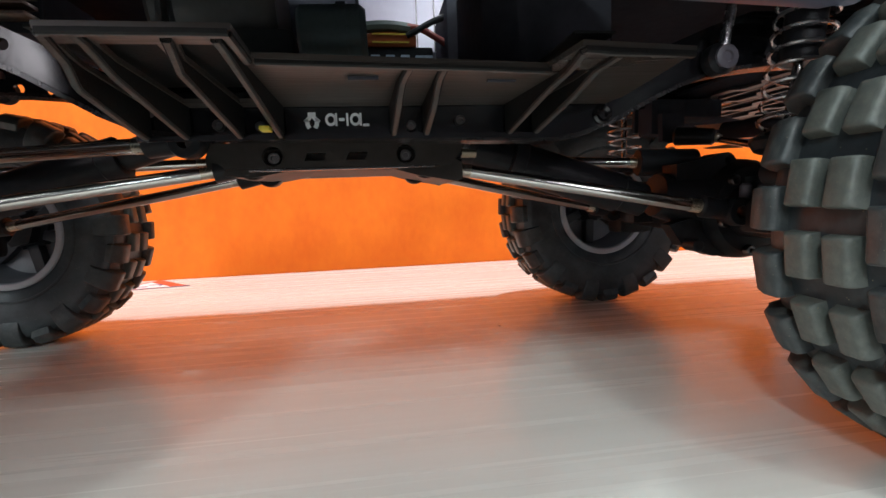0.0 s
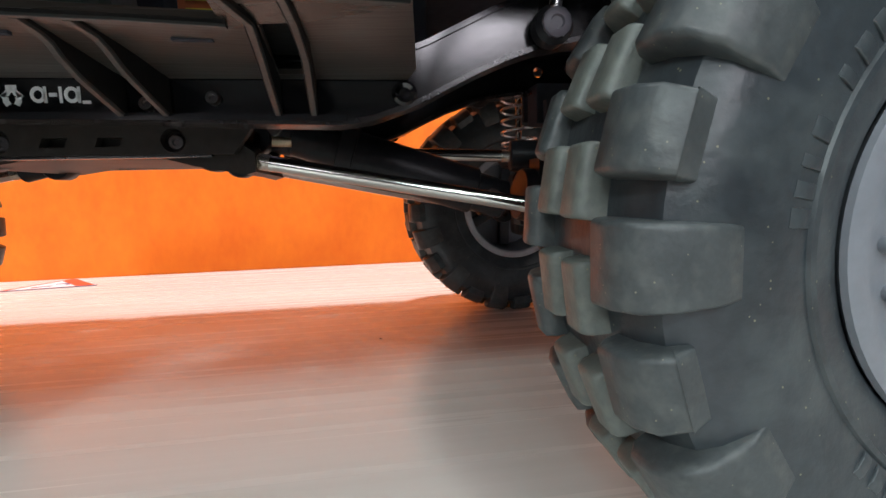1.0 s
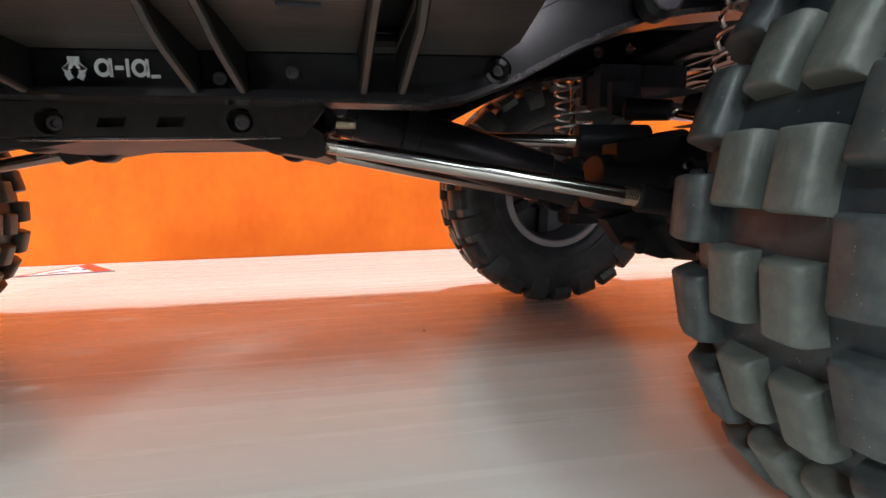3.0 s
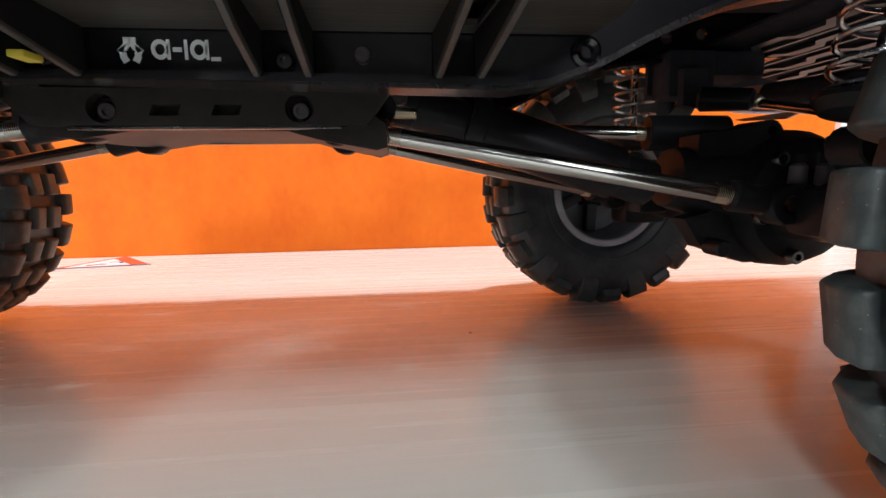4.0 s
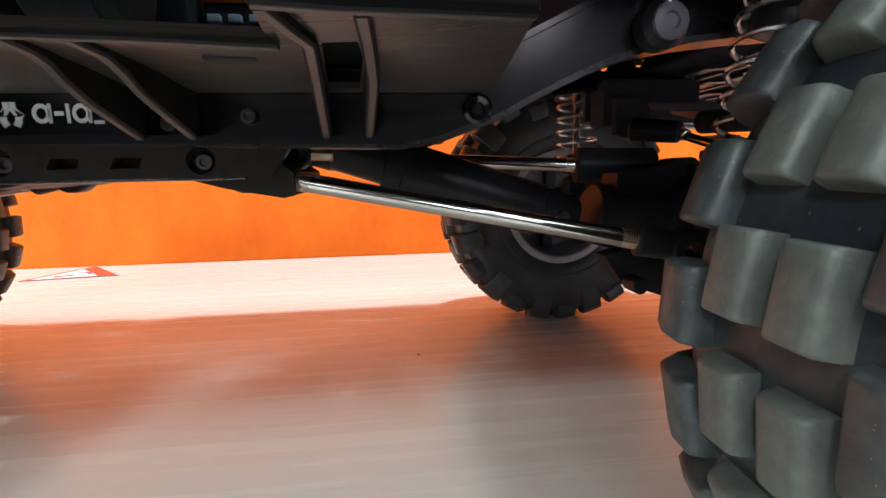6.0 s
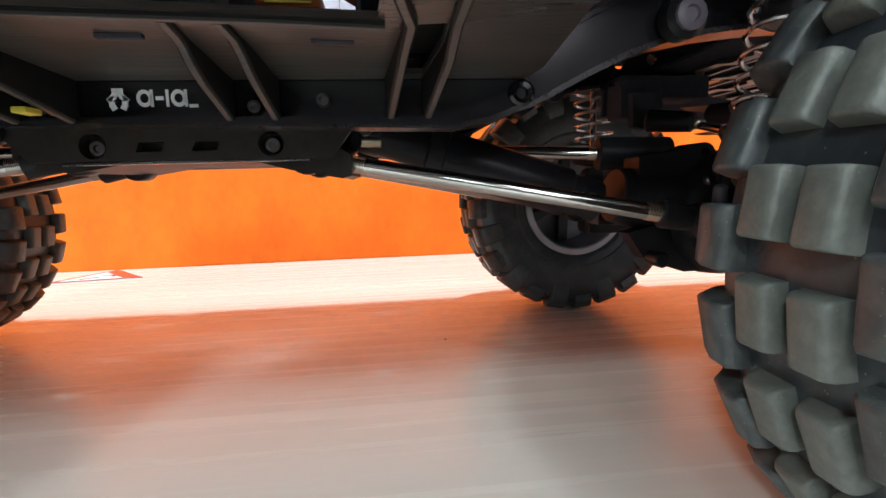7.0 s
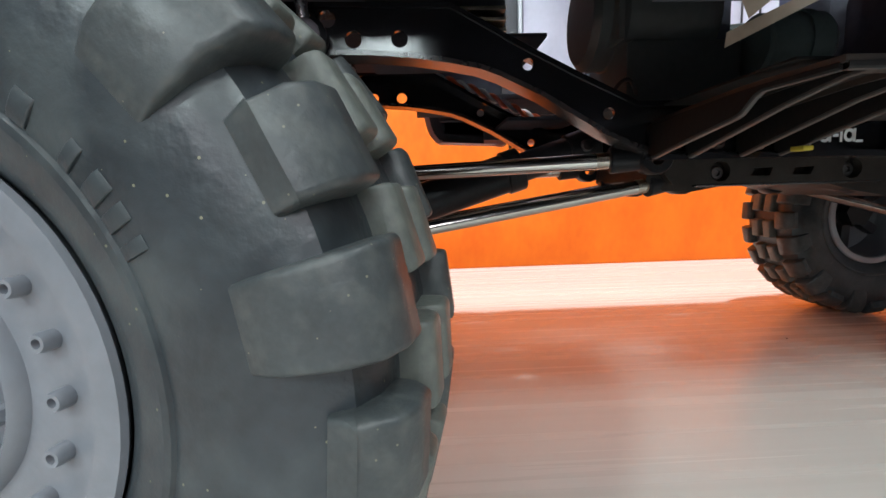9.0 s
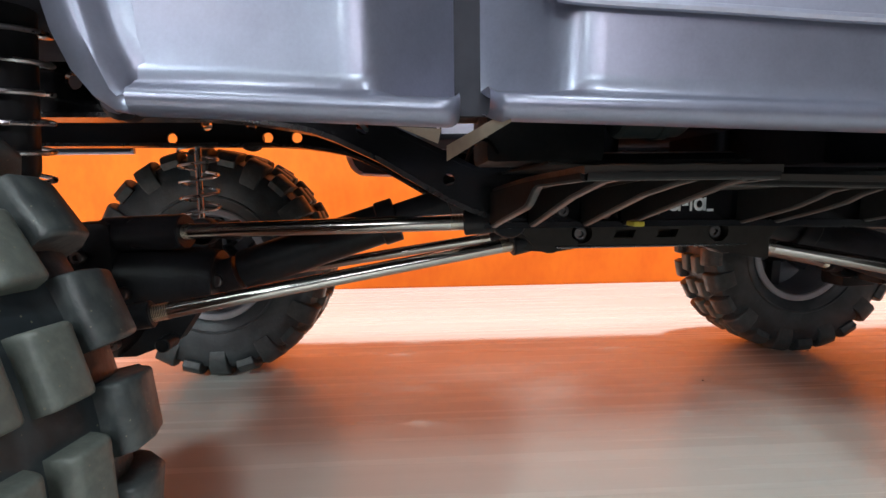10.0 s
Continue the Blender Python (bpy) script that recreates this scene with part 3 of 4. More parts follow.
RIB_FOOT = {  # (how far out from the rail, height of the rib's lower edge)
    "full": ((0.0, 0.0884), (0.0515, 0.1003), (0.1, 0.2)),
    "kinked": ((0.0, 0.0884), (0.0335, 0.0948), (0.0388, 0.0996), (0.1, 0.2)),
    "short": ((0.0, 0.0884), (0.0200, 0.0937), (0.0330, 0.1000), (0.1, 0.2)),
    "lip": ((0.0, 0.2), (0.1, 0.2)),
}


def rib_low(kind, u, v, least):
    return min(between(v - 0.0415, RIB_FOOT[kind]), step_z(u, v) - least)


STEP_OUT = [(-0.0337, 0.0412), (-0.0335, 0.0560), (-0.0322, 0.0760), (-0.0310, 0.0812), (-0.0277, 0.0935), (0.0036, 0.0935), (0.0036, 0.0800), (0.0662, 0.0796), (0.0676, 0.0946),
            (0.0968, 0.0870), (0.1007, 0.0500), (0.0993, 0.0412)]
WEBS = [[(-0.0336, 0.0415), (-0.0334, 0.0517), (-0.0320, 0.0740), (-0.0310, 0.0800), (-0.0272, 0.0925)], [(-0.0234, 0.0415), (-0.0239, 0.0770), (-0.0222, 0.0925)],
        [(-0.0092, 0.0415), (-0.0108, 0.0781), (-0.0084, 0.0900)], [(0.0016, 0.0415), (0.0006, 0.0754), (0.0000, 0.0900)],
        [(0.0332, 0.0415), (0.0343, 0.0649), (0.0358, 0.0780)], [(0.0428, 0.0415), (0.0432, 0.0627), (0.0433, 0.0780)], [(0.0678, 0.0415), (0.0710, 0.0800), (0.0686, 0.0930)], [(0.0762, 0.0415), (0.0781, 0.0682), (0.0777, 0.0900)],
        [(-0.0272, 0.0928), (0.0031, 0.0928)], [(0.0041, 0.0788), (0.0672, 0.0786)], [(0.0026, 0.0928), (0.0026, 0.0790)], [(0.0681, 0.0938), (0.0963, 0.0864)]]
STEP_GAPS = [  # open cells between the ribs of the two wings
    [(-0.0322, 0.046), (-0.0249, 0.046), (-0.0252, 0.077), (-0.0240, 0.0865), (-0.0279, 0.0865), (-0.0305, 0.0745)],
    [(-0.0220, 0.046), (-0.0106, 0.046), (-0.0121, 0.078), (-0.0113, 0.0865), (-0.0212, 0.0865), (-0.0226, 0.077)],
    [(-0.0079, 0.046), (0.0003, 0.046), (-0.0006, 0.0754), (-0.0010, 0.0865), (-0.0076, 0.0865), (-0.0095, 0.078)],
    [(0.0691, 0.046), (0.0750, 0.046), (0.0768, 0.0682), (0.0766, 0.078), (0.0722, 0.078)]]
WEB_KIND = ["kinked", "full", "full", "full", "short", "short", "full", "full", "lip", "lip", "lip", "lip"]


def web(s, line, width, kind):
    """An upright rib under the step: its lower edge rises outward from the rail's foot to the plate."""
    bm = bmesh.new()
    fine = []
    for (u0, v0), (u1, v1) in zip(line, line[1:]):
        fine += [(u0 + (u1 - u0) * k / 4, v0 + (v1 - v0) * k / 4) for k in range(4)]
    fine.append(line[-1])
    rows = []
    for i, (u, v) in enumerate(fine):
        a, b = fine[max(i - 1, 0)], fine[min(i + 1, len(fine) - 1)]
        d = Vector((b[0] - a[0], b[1] - a[1])).normalized() * width / 2
        top, low = step_z(u, v) + 0.0002, rib_low(kind, u, v, 0.0010)
        rows.append([bm.verts.new((u + q * d.y, s * (v - q * d.x), z)) for q, z in ((-1, top), (-1, low + 0.0003), (-0.7, low), (0.7, low), (1, low + 0.0003), (1, top))])
    for p, q in zip(rows, rows[1:]):
        for k in range(6):
            bm.faces.new((p[k], p[(k + 1) % 6], q[(k + 1) % 6], q[k]))
    bm.faces.new(rows[0])
    bm.faces.new(rows[-1])
    return bm


def rib_edge(s, line, width, kind):
    """The rounded lower edge of a rib, coloured paler as if it caught light."""
    bm = bmesh.new()
    rows, fine = [], []
    for (u0, v0), (u1, v1) in zip(line, line[1:]):
        fine += [(u0 + (u1 - u0) * k / 4, v0 + (v1 - v0) * k / 4) for k in range(4)]
    fine.append(line[-1])
    for i, (u, v) in enumerate(fine):
        a, b = fine[max(i - 1, 0)], fine[min(i + 1, len(fine) - 1)]
        d = Vector((b[0] - a[0], b[1] - a[1])).normalized() * width / 2
        low = rib_low(kind, u, v, 0.0008)
        rows.append([bm.verts.new((u + q * d.y, s * (v - q * d.x), z)) for q, z in ((-1, low + 0.0005), (-0.6, low - 0.0003), (0.6, low - 0.0003), (1, low + 0.0005))])
    for p, q in zip(rows, rows[1:]):
        for k in range(4):
            bm.faces.new((p[k], p[(k + 1) % 4], q[(k + 1) % 4], q[k]))
    bm.faces.new(rows[0])
    bm.faces.new(rows[-1])
    return bm


for s in (-1, 1):
    step = part("side_step", plate(bmesh.new(), STEP_OUT, STEP_GAPS, 0.0012, lambda u, v, w: Vector((u, s * v, step_z(u, v) + w))), M_MATTE, truck, "dark moulded side step with ribs underneath")
    # dark sheets added over the open cells, so that they look shaded
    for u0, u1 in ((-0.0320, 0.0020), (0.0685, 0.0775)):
        part("shade_sheet", box(bmesh.new(), (u0, min(s * 0.0440, s * 0.0885), 0.1021), (u1, max(s * 0.0440, s * 0.0885), 0.1027), 0.0002), M_RIB, step)
    for line, kind in zip(WEBS, WEB_KIND):
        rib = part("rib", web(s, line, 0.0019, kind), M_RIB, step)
        part("lit_edge", rib_edge(s, line, 0.0017, kind), M_RIB_EDGE, rib, "lower edge paled for the light on it")
    part("front_lip", strip(bmesh.new(), [(-0.036, 0.0428), (0.020, 0.0428), (0.084, 0.0428)], 0.0012, 0.0016, lambda u, v, w: Vector((u, s * (v - 0.0006), 0.0880 - 0.014 * max(u - 0.02, -0.01) + w))), M_RAIL, step)
    first = None
    for x, z in ((-0.0152, 0.0924), (-0.0038, 0.0918), (0.0384, 0.0915), (0.0531, 0.0928)):
        m = Matrix.Translation((x, s * 0.0404, z)) @ Matrix.Rotation(radians(90 * s), 4, "X")
        first = again(first, step, m) if first else part("screw", screw_mesh(0.0016, 0.0020), M_SCREW, step, m=m)
    m = Matrix.Translation((0.0985, s * 0.0404, 0.0941)) @ Matrix.Rotation(radians(90 * s), 4, "X")
    part("boss", turned(bmesh.new(), [(0.0014, 0.0), (0.0014, -0.0010), (0.0024, -0.0014), (0.0031, -0.0008), (0.0033, 0.0004)], m, 18), M_RAIL, step)
    for x in (0.0256, 0.0586):
        part("drain_slot", box(bmesh.new(), (x - 0.0035, s * 0.0685 - 0.0006, step_z(x, 0.0685) - 0.0004), (x + 0.0035, s * 0.0685 + 0.0006, step_z(x, 0.0685) + 0.0002)), M_LINING_BLACK, step)
    if s < 0:
        # printed mark on the rail: a claw-like shape and plain blocks, white on black
        put = lambda u, v, w: Vector((u, -0.0406 - w, v))
        bm = bmesh.new()
        for q in (-1, 1):
            strip(bm, [(0.0101 + q * u, v) for u, v in ((0.0005, 0.0958), (0.0005, 0.0946), (0.0010, 0.0939), (0.0017, 0.0934), (0.0013, 0.0929), (0.0013, 0.0923), (0.0008, 0.0914))], 0.0012, 0.0002, put)
            plate(bm, [(0.0101 + q * u, v) for u, v in ((0.0008, 0.0945), (0.0024, 0.0934), (0.0012, 0.0930))][::q], [], 0.0002, put)
        part("logo", bm, M_LOGO, step, "white printed claw-shaped mark")
        loop = lambda u: plate(bmesh.new(), ring(u, 0.0937, 0.0016, 14, 1.15), [ring(u, 0.0937, 0.0009, 12, 1.15)], 0.0002, put)
        bar = lambda u0, u1, v0, v1: plate(bmesh.new(), [(u0, v0), (u1, v0), (u1, v1), (u0, v1)], [], 0.0002, put)
        for block in (loop(0.0154), bar(0.0166, 0.0172, 0.0919, 0.0955), bar(0.0177, 0.0193, 0.0933, 0.0941), bar(0.0198, 0.0204, 0.0919, 0.0955), loop(0.0224), bar(0.0236, 0.0242, 0.0919, 0.0955), bar(0.0245, 0.0263, 0.0917, 0.0924)):
            part("printed_block", block, M_LOGO, step)
        part("paint_mark", box(bmesh.new(), (-0.0017, -0.0545, 0.0890), (0.0009, -0.0500, 0.0902), 0.0003), M_YELLOW, step, "yellow paint dab")

# centre skid under the gearbox
SKID = [(-0.0252, 0.0877), (-0.0257, 0.0826), (-0.0205, 0.0795), (-0.0120, 0.0788), (0.0010, 0.0808), (0.0340, 0.0803), (0.0410, 0.0783), (0.0545, 0.0757), (0.0570, 0.0764), (0.0570, 0.0818), (0.0486, 0.0877)]
skid = part("skid_plate", plate(bmesh.new(), SKID, [], 0.044, lambda u, v, w: Vector((u, -0.022 + w, v))), M_SKID, truck, "black moulded centre skid plate")
for s in (-1, 1):
    part("side_wall", plate(bmesh.new(), [(-0.0192, 0.0814), (-0.0262, 0.0894), (0.0586, 0.0891), (0.0526, 0.0811)], [ring(x, z, 0.0032) for x, z in ((-0.0045, 0.0850), (0.0376, 0.0849))] +
         [[(x - 0.003, 0.0834), (x + 0.003, 0.0834), (x + 0.004, 0.0858), (x - 0.002, 0.0858)] for x in (0.0082, 0.0213)], 0.0030, lambda u, v, w: Vector((u, s * (0.0262 - w), v))), M_SKID, skid)
    for x in (-0.0044, 0.0376):
        part("skid_bolt", screw_mesh(0.0021, 0.0016), M_SCREW, skid, m=Matrix.Translation((x, s * 0.0228, 0.0846)) @ Matrix.Rotation(radians(90 * s), 4, "X"))
for s in (-1, 1):
    part("skid_lip", box(bmesh.new(), (-0.0120, s * 0.0250 - 0.0012, 0.0804), (0.0470, s * 0.0250 + 0.0012, 0.0812), 0.0003), M_FLANGE, skid, "thin pale lower lip")
box_bm = box(bmesh.new(), (-0.0195, -0.020, 0.0879), (0.0485, 0.020, 0.1095), 0.003)
part("gearbox", box_bm, M_BLACK, truck, "black gearbox case between the rails")


# suspension links: polished rods with threaded ends and black plastic eyes
def link(a, b, r=0.0023, eye_a=0.012, eye_b=0.012, label="polished steel suspension link with black plastic ends"):
    a, b = Vector(a), Vector(b)
    d = (b - a).normalized()
    o = part("suspension_link", rod(bmesh.new(), a, b, r, 20), M_CHROME, truck, label)
    for p, q in ((a, a + d * 0.0045), (b - d * 0.0045, b)):
        bm = bmesh.new()
        turns = 11
        prof = []
        for i in range(turns):
            z = 0.0045 * i / turns
            prof += [(r + 0.00012, z), (r - 0.00012, z + 0.0045 / turns * 0.5)]
        turned(bm, prof + [(r, 0.0045)], frame_of(p, q), 16)
        part("thread", bm, M_THREAD, o)
    for p, q in ((a + d * 0.0005, a - d * eye_a), (b - d * 0.0005, b + d * eye_b)):
        if (p - q).length < 0.002:
            continue
        bm = rod(bmesh.new(), p, p + (q - p) * 0.7, r + 0.0016, 16, r + 0.0011)
        turned(bm, [(0.0022, -0.0034), (0.0046, -0.0034), (0.0050, -0.0028), (0.0050, 0.0028), (0.0046, 0.0034), (0.0022, 0.0034)], Matrix.Translation(q) @ AXIS, 18, closed=True)
        part("rod_end", bm, M_BLACK, o)
    return o


link((0.0565, -0.0179, 0.0797), (0.1405, -0.0309, 0.0636))
link((0.0550, 0.0195, 0.0790), (0.1367, 0.0445, 0.0621), 0.0021)
link((-0.0241, -0.0192, 0.0814), (-0.1251, -0.0384, 0.0665), 0.0022)
link((-0.0255, 0.0160, 0.0800), (-0.1188, 0.0279, 0.0652), 0.0020)
link((0.0714, 0.0333, 0.0862), (0.1430, 0.0129, 0.0821), 0.0023)
link((-0.0395, -0.0279, 0.0891), (-0.1293, -0.0125, 0.0864), 0.0024)
stud = link((0.0585, -0.0070, 0.0868), (0.0650, -0.0068, 0.0864), 0.0019, 0.004, 0.001, "short bright stud behind the skid")
stud.data.materials[0] = M_THREAD
link((-0.0398, 0.0241, 0.0878), (-0.1200, 0.0130, 0.0850), 0.0020)


# drive shafts: a sleeve that slides in a wider sleeve, with a cross joint at each end
def shaft(a, b, r1, r2):
    a, b = Vector(a), Vector(b)
    d = (b - a).normalized()
    n = (b - a).length
    o = part("drive_shaft", rod(bmesh.new(), a + d * n * 0.30, a + d * n * 0.86, r2, 22), M_BLACK, truck, "black plastic telescopic drive shaft")
    part("inner_sleeve", rod(bmesh.new(), a + d * 0.004, a + d * n * 0.45, r1, 20), M_BLACK, o)
    part("collar", rod(bmesh.new(), a + d * n * 0.26, a + d * n * 0.33, r2 * 1.10, 22), M_BLACK, o)
    for p, q in ((a - d * 0.005, a + d * 0.006), (b - d * 0.011, b)):
        bm = rod(bmesh.new(), p, q, r2 * 0.86, 14)
        part("yoke", bm, M_BLACK, o)
        mid_p = (p + q) / 2
        part("joint_pin", rod(bmesh.new(), mid_p - Vector((0, r2 * 1.05, 0)), mid_p + Vector((0, r2 * 1.05, 0)), 0.0022, 12), M_SCREW, o)


shaft((0.060, -0.002, 0.0900), (0.1340, -0.004, 0.0660), 0.0062, 0.0078)
shaft((-0.038, 0.002, 0.0960), (-0.1260, -0.002, 0.0680), 0.0052, 0.0070)


# axles: housing with a round gear case, tubes to the wheels, brackets for the links
def axle(x, inward, lift, yaw):
    """inward: the side (along x) on which the drive shaft enters."""
    z = 0.0585 + lift
    bm = bmesh.new()
    turned(bm, [(0, -0.013), (0.0135, -0.013), (0.0175, -0.0110), (0.0200, -0.006), (0.0207, 0.0), (0.0200, 0.006), (0.0175, 0.011), (0.0135, 0.013), (0, 0.013)],
           Matrix.Translation((x + inward * -0.004, -0.004, z)) @ AXIS, 28)
    o = part("axle", bm, M_BLACK, truck, "black plastic axle housing with a round gear case")
    for s in (-1, 1):
        part("axle_tube", rod(bmesh.new(), (x, s * 0.004, z), (x, s * 0.080, z), 0.0112, 22, 0.0088), M_BLACK, o)
        part("knuckle", box(bmesh.new(), (x - 0.010, s * 0.066 - 0.007, z - 0.014), (x + 0.010, s * 0.066 + 0.007, z + 0.014), 0.003), M_BLACK, o)
        part("link_bracket", box(bmesh.new(), (x + inward * 0.019, s * 0.0385 - 0.0065, z - 0.007), (x + inward * 0.002, s * 0.0385 + 0.0065, z + 0.0045), 0.0022), M_BLACK, o)
        for dx in (-0.006, 0.006):
            part("boss", rod(bmesh.new(), (x + dx, s * 0.0235, z + 0.0085), (x + dx, s * 0.0235, z + 0.0130), 0.0030, 14), M_BLACK, o)
    part("pinion_housing", rod(bmesh.new(), (x + inward * 0.012, -0.003, z + 0.004), (x + inward * 0.032, -0.003, z + 0.007), 0.0115, 20, 0.0088), M_BLACK, o)
    cover = []
    for i in range(6):
        a = radians(60 * i + 15)
        m = Matrix.Translation((x + inward * -0.004 + 0.0165 * math.cos(a), -0.0165, z + 0.0165 * math.sin(a))) @ AXIS
        cover.append(again(cover[0], o, m) if cover else part("cover_screw", screw_mesh(0.0021, 0.0022), M_SCREW, o, m=m))
    part("drain_boss", rod(bmesh.new(), (x + inward * 0.022, -0.010, z - 0.013), (x + inward * 0.022, -0.017, z - 0.013), 0.0024, 14), M_BLACK, o)
    part("lower_web", plate(bmesh.new(), [(x + inward * 0.030, z - 0.005), (x + inward * 0.024, z - 0.0135), (x + inward * 0.010, z - 0.0185), (x - inward * 0.010, z - 0.0185), (x, z + 0.002)][::int(-inward)],
                            [], 0.006, lambda u, v, w: Vector((u, -0.010 + w, v))), M_BLACK, o)
    o.matrix_basis = Matrix.Translation((x, 0, 0)) @ Matrix.Rotation(radians(yaw), 4, "Z") @ Matrix.Translation((-x, 0, 0))
    return o


STUD_X = (0.1558, 0.1632)
front_axle = axle(0.1710, -1, 0.0025, 2.2)
rear_axle = axle(-0.1580, 1, 0.005, 2.0)
for x in STUD_X:
    part("stud", rod(bmesh.new(), (x, -0.0310, 0.0655), (x, -0.0310, 0.0712), 0.0021, 14, 0.0019, 0.0008), M_CAP, front_axle, "pale round stud")
# upper link mount on the front axle: a thick sleeve and a lug with a hole
bm = rod(bmesh.new(), (0.1415, 0.0130, 0.0822), (0.1660, 0.0080, 0.0815), 0.0058, 20)
part("sleeve", bm, M_BLACK, front_axle)
bm = plate(bmesh.new(), [(0.144, 0.068), (0.178, 0.066), (0.1756, 0.0727), (0.1742, 0.0754), (0.1694, 0.0826), (0.1682, 0.0836), (0.1665, 0.0840), (0.1630, 0.0836), (0.1590, 0.0818), (0.144, 0.0798)], [ring(0.1668, 0.0808, 0.0014)], 0.009, lambda u, v, w: Vector((u, -0.010 + w, v)))
part("mount_lug", bm, M_BLACK, front_axle)
part("sleeve", rod(bmesh.new(), (-0.1275, -0.0128, 0.0864), (-0.1540, -0.0085, 0.0855), 0.0056, 20), M_BLACK, rear_axle)
part("mount_lug", box(bmesh.new(), (-0.162, -0.016, 0.068), (-0.149, 0.000, 0.090), 0.003), M_BLACK, rear_axle)
part("gear_hump", rod(bmesh.new(), (-0.150, -0.004, 0.0700), (-0.1210, -0.004, 0.0690), 0.0125, 22, 0.0105), M_BLACK, rear_axle)


# coil-over dampers
def damper(foot, head, r=0.0080, coils=10.5, body_from=0.70):
    foot, head = Vector(foot), Vector(head)
    f, n = frame_of(foot, head), (head - foot).length
    o = part("damper", turned(bmesh.new(), [(0, n * body_from), (0.0050, n * body_from), (0.0055, n * (body_from + 0.02)), (0.0055, n * 0.93), (0.0070, n * 0.94), (0.0070, n), (0, n)], f, 18), M_BLACK, truck, "black coil-over damper with a bright wire spring")
    part("damper_rod", rod(bmesh.new(), foot, head - (head - foot) * 0.25, 0.0014, 12), M_CHROME, o)
    k = 16
    pts = [f @ Vector((r * math.cos(2 * math.pi * i / k), r * math.sin(2 * math.pi * i / k), n * 0.12 + n * 0.72 * i / (coils * k))) for i in range(int(coils * k) + 1)]
    part("spring", tube_path(bmesh.new(), pts, 0.00060, 7), M_SPRING, o)
    part("spring_cup", turned(bmesh.new(), [(0.002, n * 0.06), (0.0080, n * 0.08), (0.0096, n * 0.11), (0.0096, n * 0.125), (0.002, n * 0.125)], f, 20, closed=True), M_BLACK, o)
    part("lower_eye", rod(bmesh.new(), foot - Vector((0, 0.004, 0)), foot + Vector((0, 0.004, 0)), 0.0042, 14), M_BLACK, o)


damper((0.1575, 0.053, 0.0740), (0.1572, 0.0510, 0.1480))
damper((0.1500, -0.053, 0.0740), (0.1630, -0.0510, 0.1480), body_from=0.44)
damper((-0.1515, 0.053, 0.0770), (-0.1493, 0.0500, 0.1500), coils=7.5)
damper((-0.1470, -0.053, 0.0750), (-0.1420, -0.0510, 0.1520), coils=8.5, body_from=0.36)

# stays with a round eye and a hexagon screw on the outer faces of the rails
for s in (-1, 1):
    for x, z, dx in ((0.1362, 0.1100, 0.004), (-0.1238, 0.1209, -0.004)):
        o = part("stay", rod(bmesh.new(), (x, s * 0.0400, z), (x, s * 0.0462, z), 0.0050, 22, chamfer=0.0012), M_BLACK, truck, "black round stay eye with a bright screw on the rail")
        part("stay_screw", screw_mesh(0.0037, 0.0014), M_CAP, o, m=Matrix.Translation((x, s * 0.0460, z)) @ Matrix.Rotation(radians(90 * s), 4, "X"))
        part("stay_rod", rod(bmesh.new(), (x, s * 0.045, z + 0.003), (x + dx, s * 0.047, z + 0.030), 0.0016, 12), M_SPRING, o)

# steering rod across the front axle
o = part("steering_rod", rod(bmesh.new(), (0.1758, 0.0060, 0.0908), (0.1712, -0.0560, 0.0768), 0.0014, 14), M_CHROME, truck, "thin bright steering rod with black ends")
part("rod_end", rod(bmesh.new(), (0.1640, 0.0200, 0.0942), (0.1755, 0.0080, 0.0922), 0.0042, 18, 0.0036, 0.0010), M_BLACK, o)
part("rod_collar", rod(bmesh.new(), (0.1756, 0.0078, 0.0920), (0.1757, 0.0058, 0.0908), 0.0019, 14), M_THREAD, o, "bright brass collar")
part("rod_end", rod(bmesh.new(), (0.1714, -0.0540, 0.0772), (0.1700, -0.0680, 0.0742), 0.0036, 16), M_BLACK, o)
# servo between the rails: case, mounting ears and a horn down to the rod
o = part("steering_servo", box(bmesh.new(), (0.1570, 0.0270, 0.0960), (0.1745, 0.0390, 0.1125), 0.0015), M_LINING_BLACK, truck, "black steering servo hanging between the rails")
part("servo_ear", plate(bmesh.new(), [(0.1555, 0.0985), (0.1815, 0.0985), (0.1815, 0.1105), (0.1555, 0.1105)], [ring(0.1772, 0.1036, 0.0013, 14, 1.5)], 0.0022, lambda u, v, w: Vector((u, 0.0390 + w, v))), M_LINING_BLACK, o)
part("servo_horn", plate(bmesh.new(), [(0.1600, 0.0925), (0.1650, 0.0915), (0.1690, 0.0945), (0.1685, 0.1050), (0.1595, 0.1050)], [], 0.0035, lambda u, v, w: Vector((u, 0.0225 + w, v))), M_LINING_BLACK, o)
part("servo_case", box(bmesh.new(), (0.1745, 0.0300, 0.1040), (0.1960, 0.0480, 0.1130), 0.0015), M_LINING_BLACK, o)

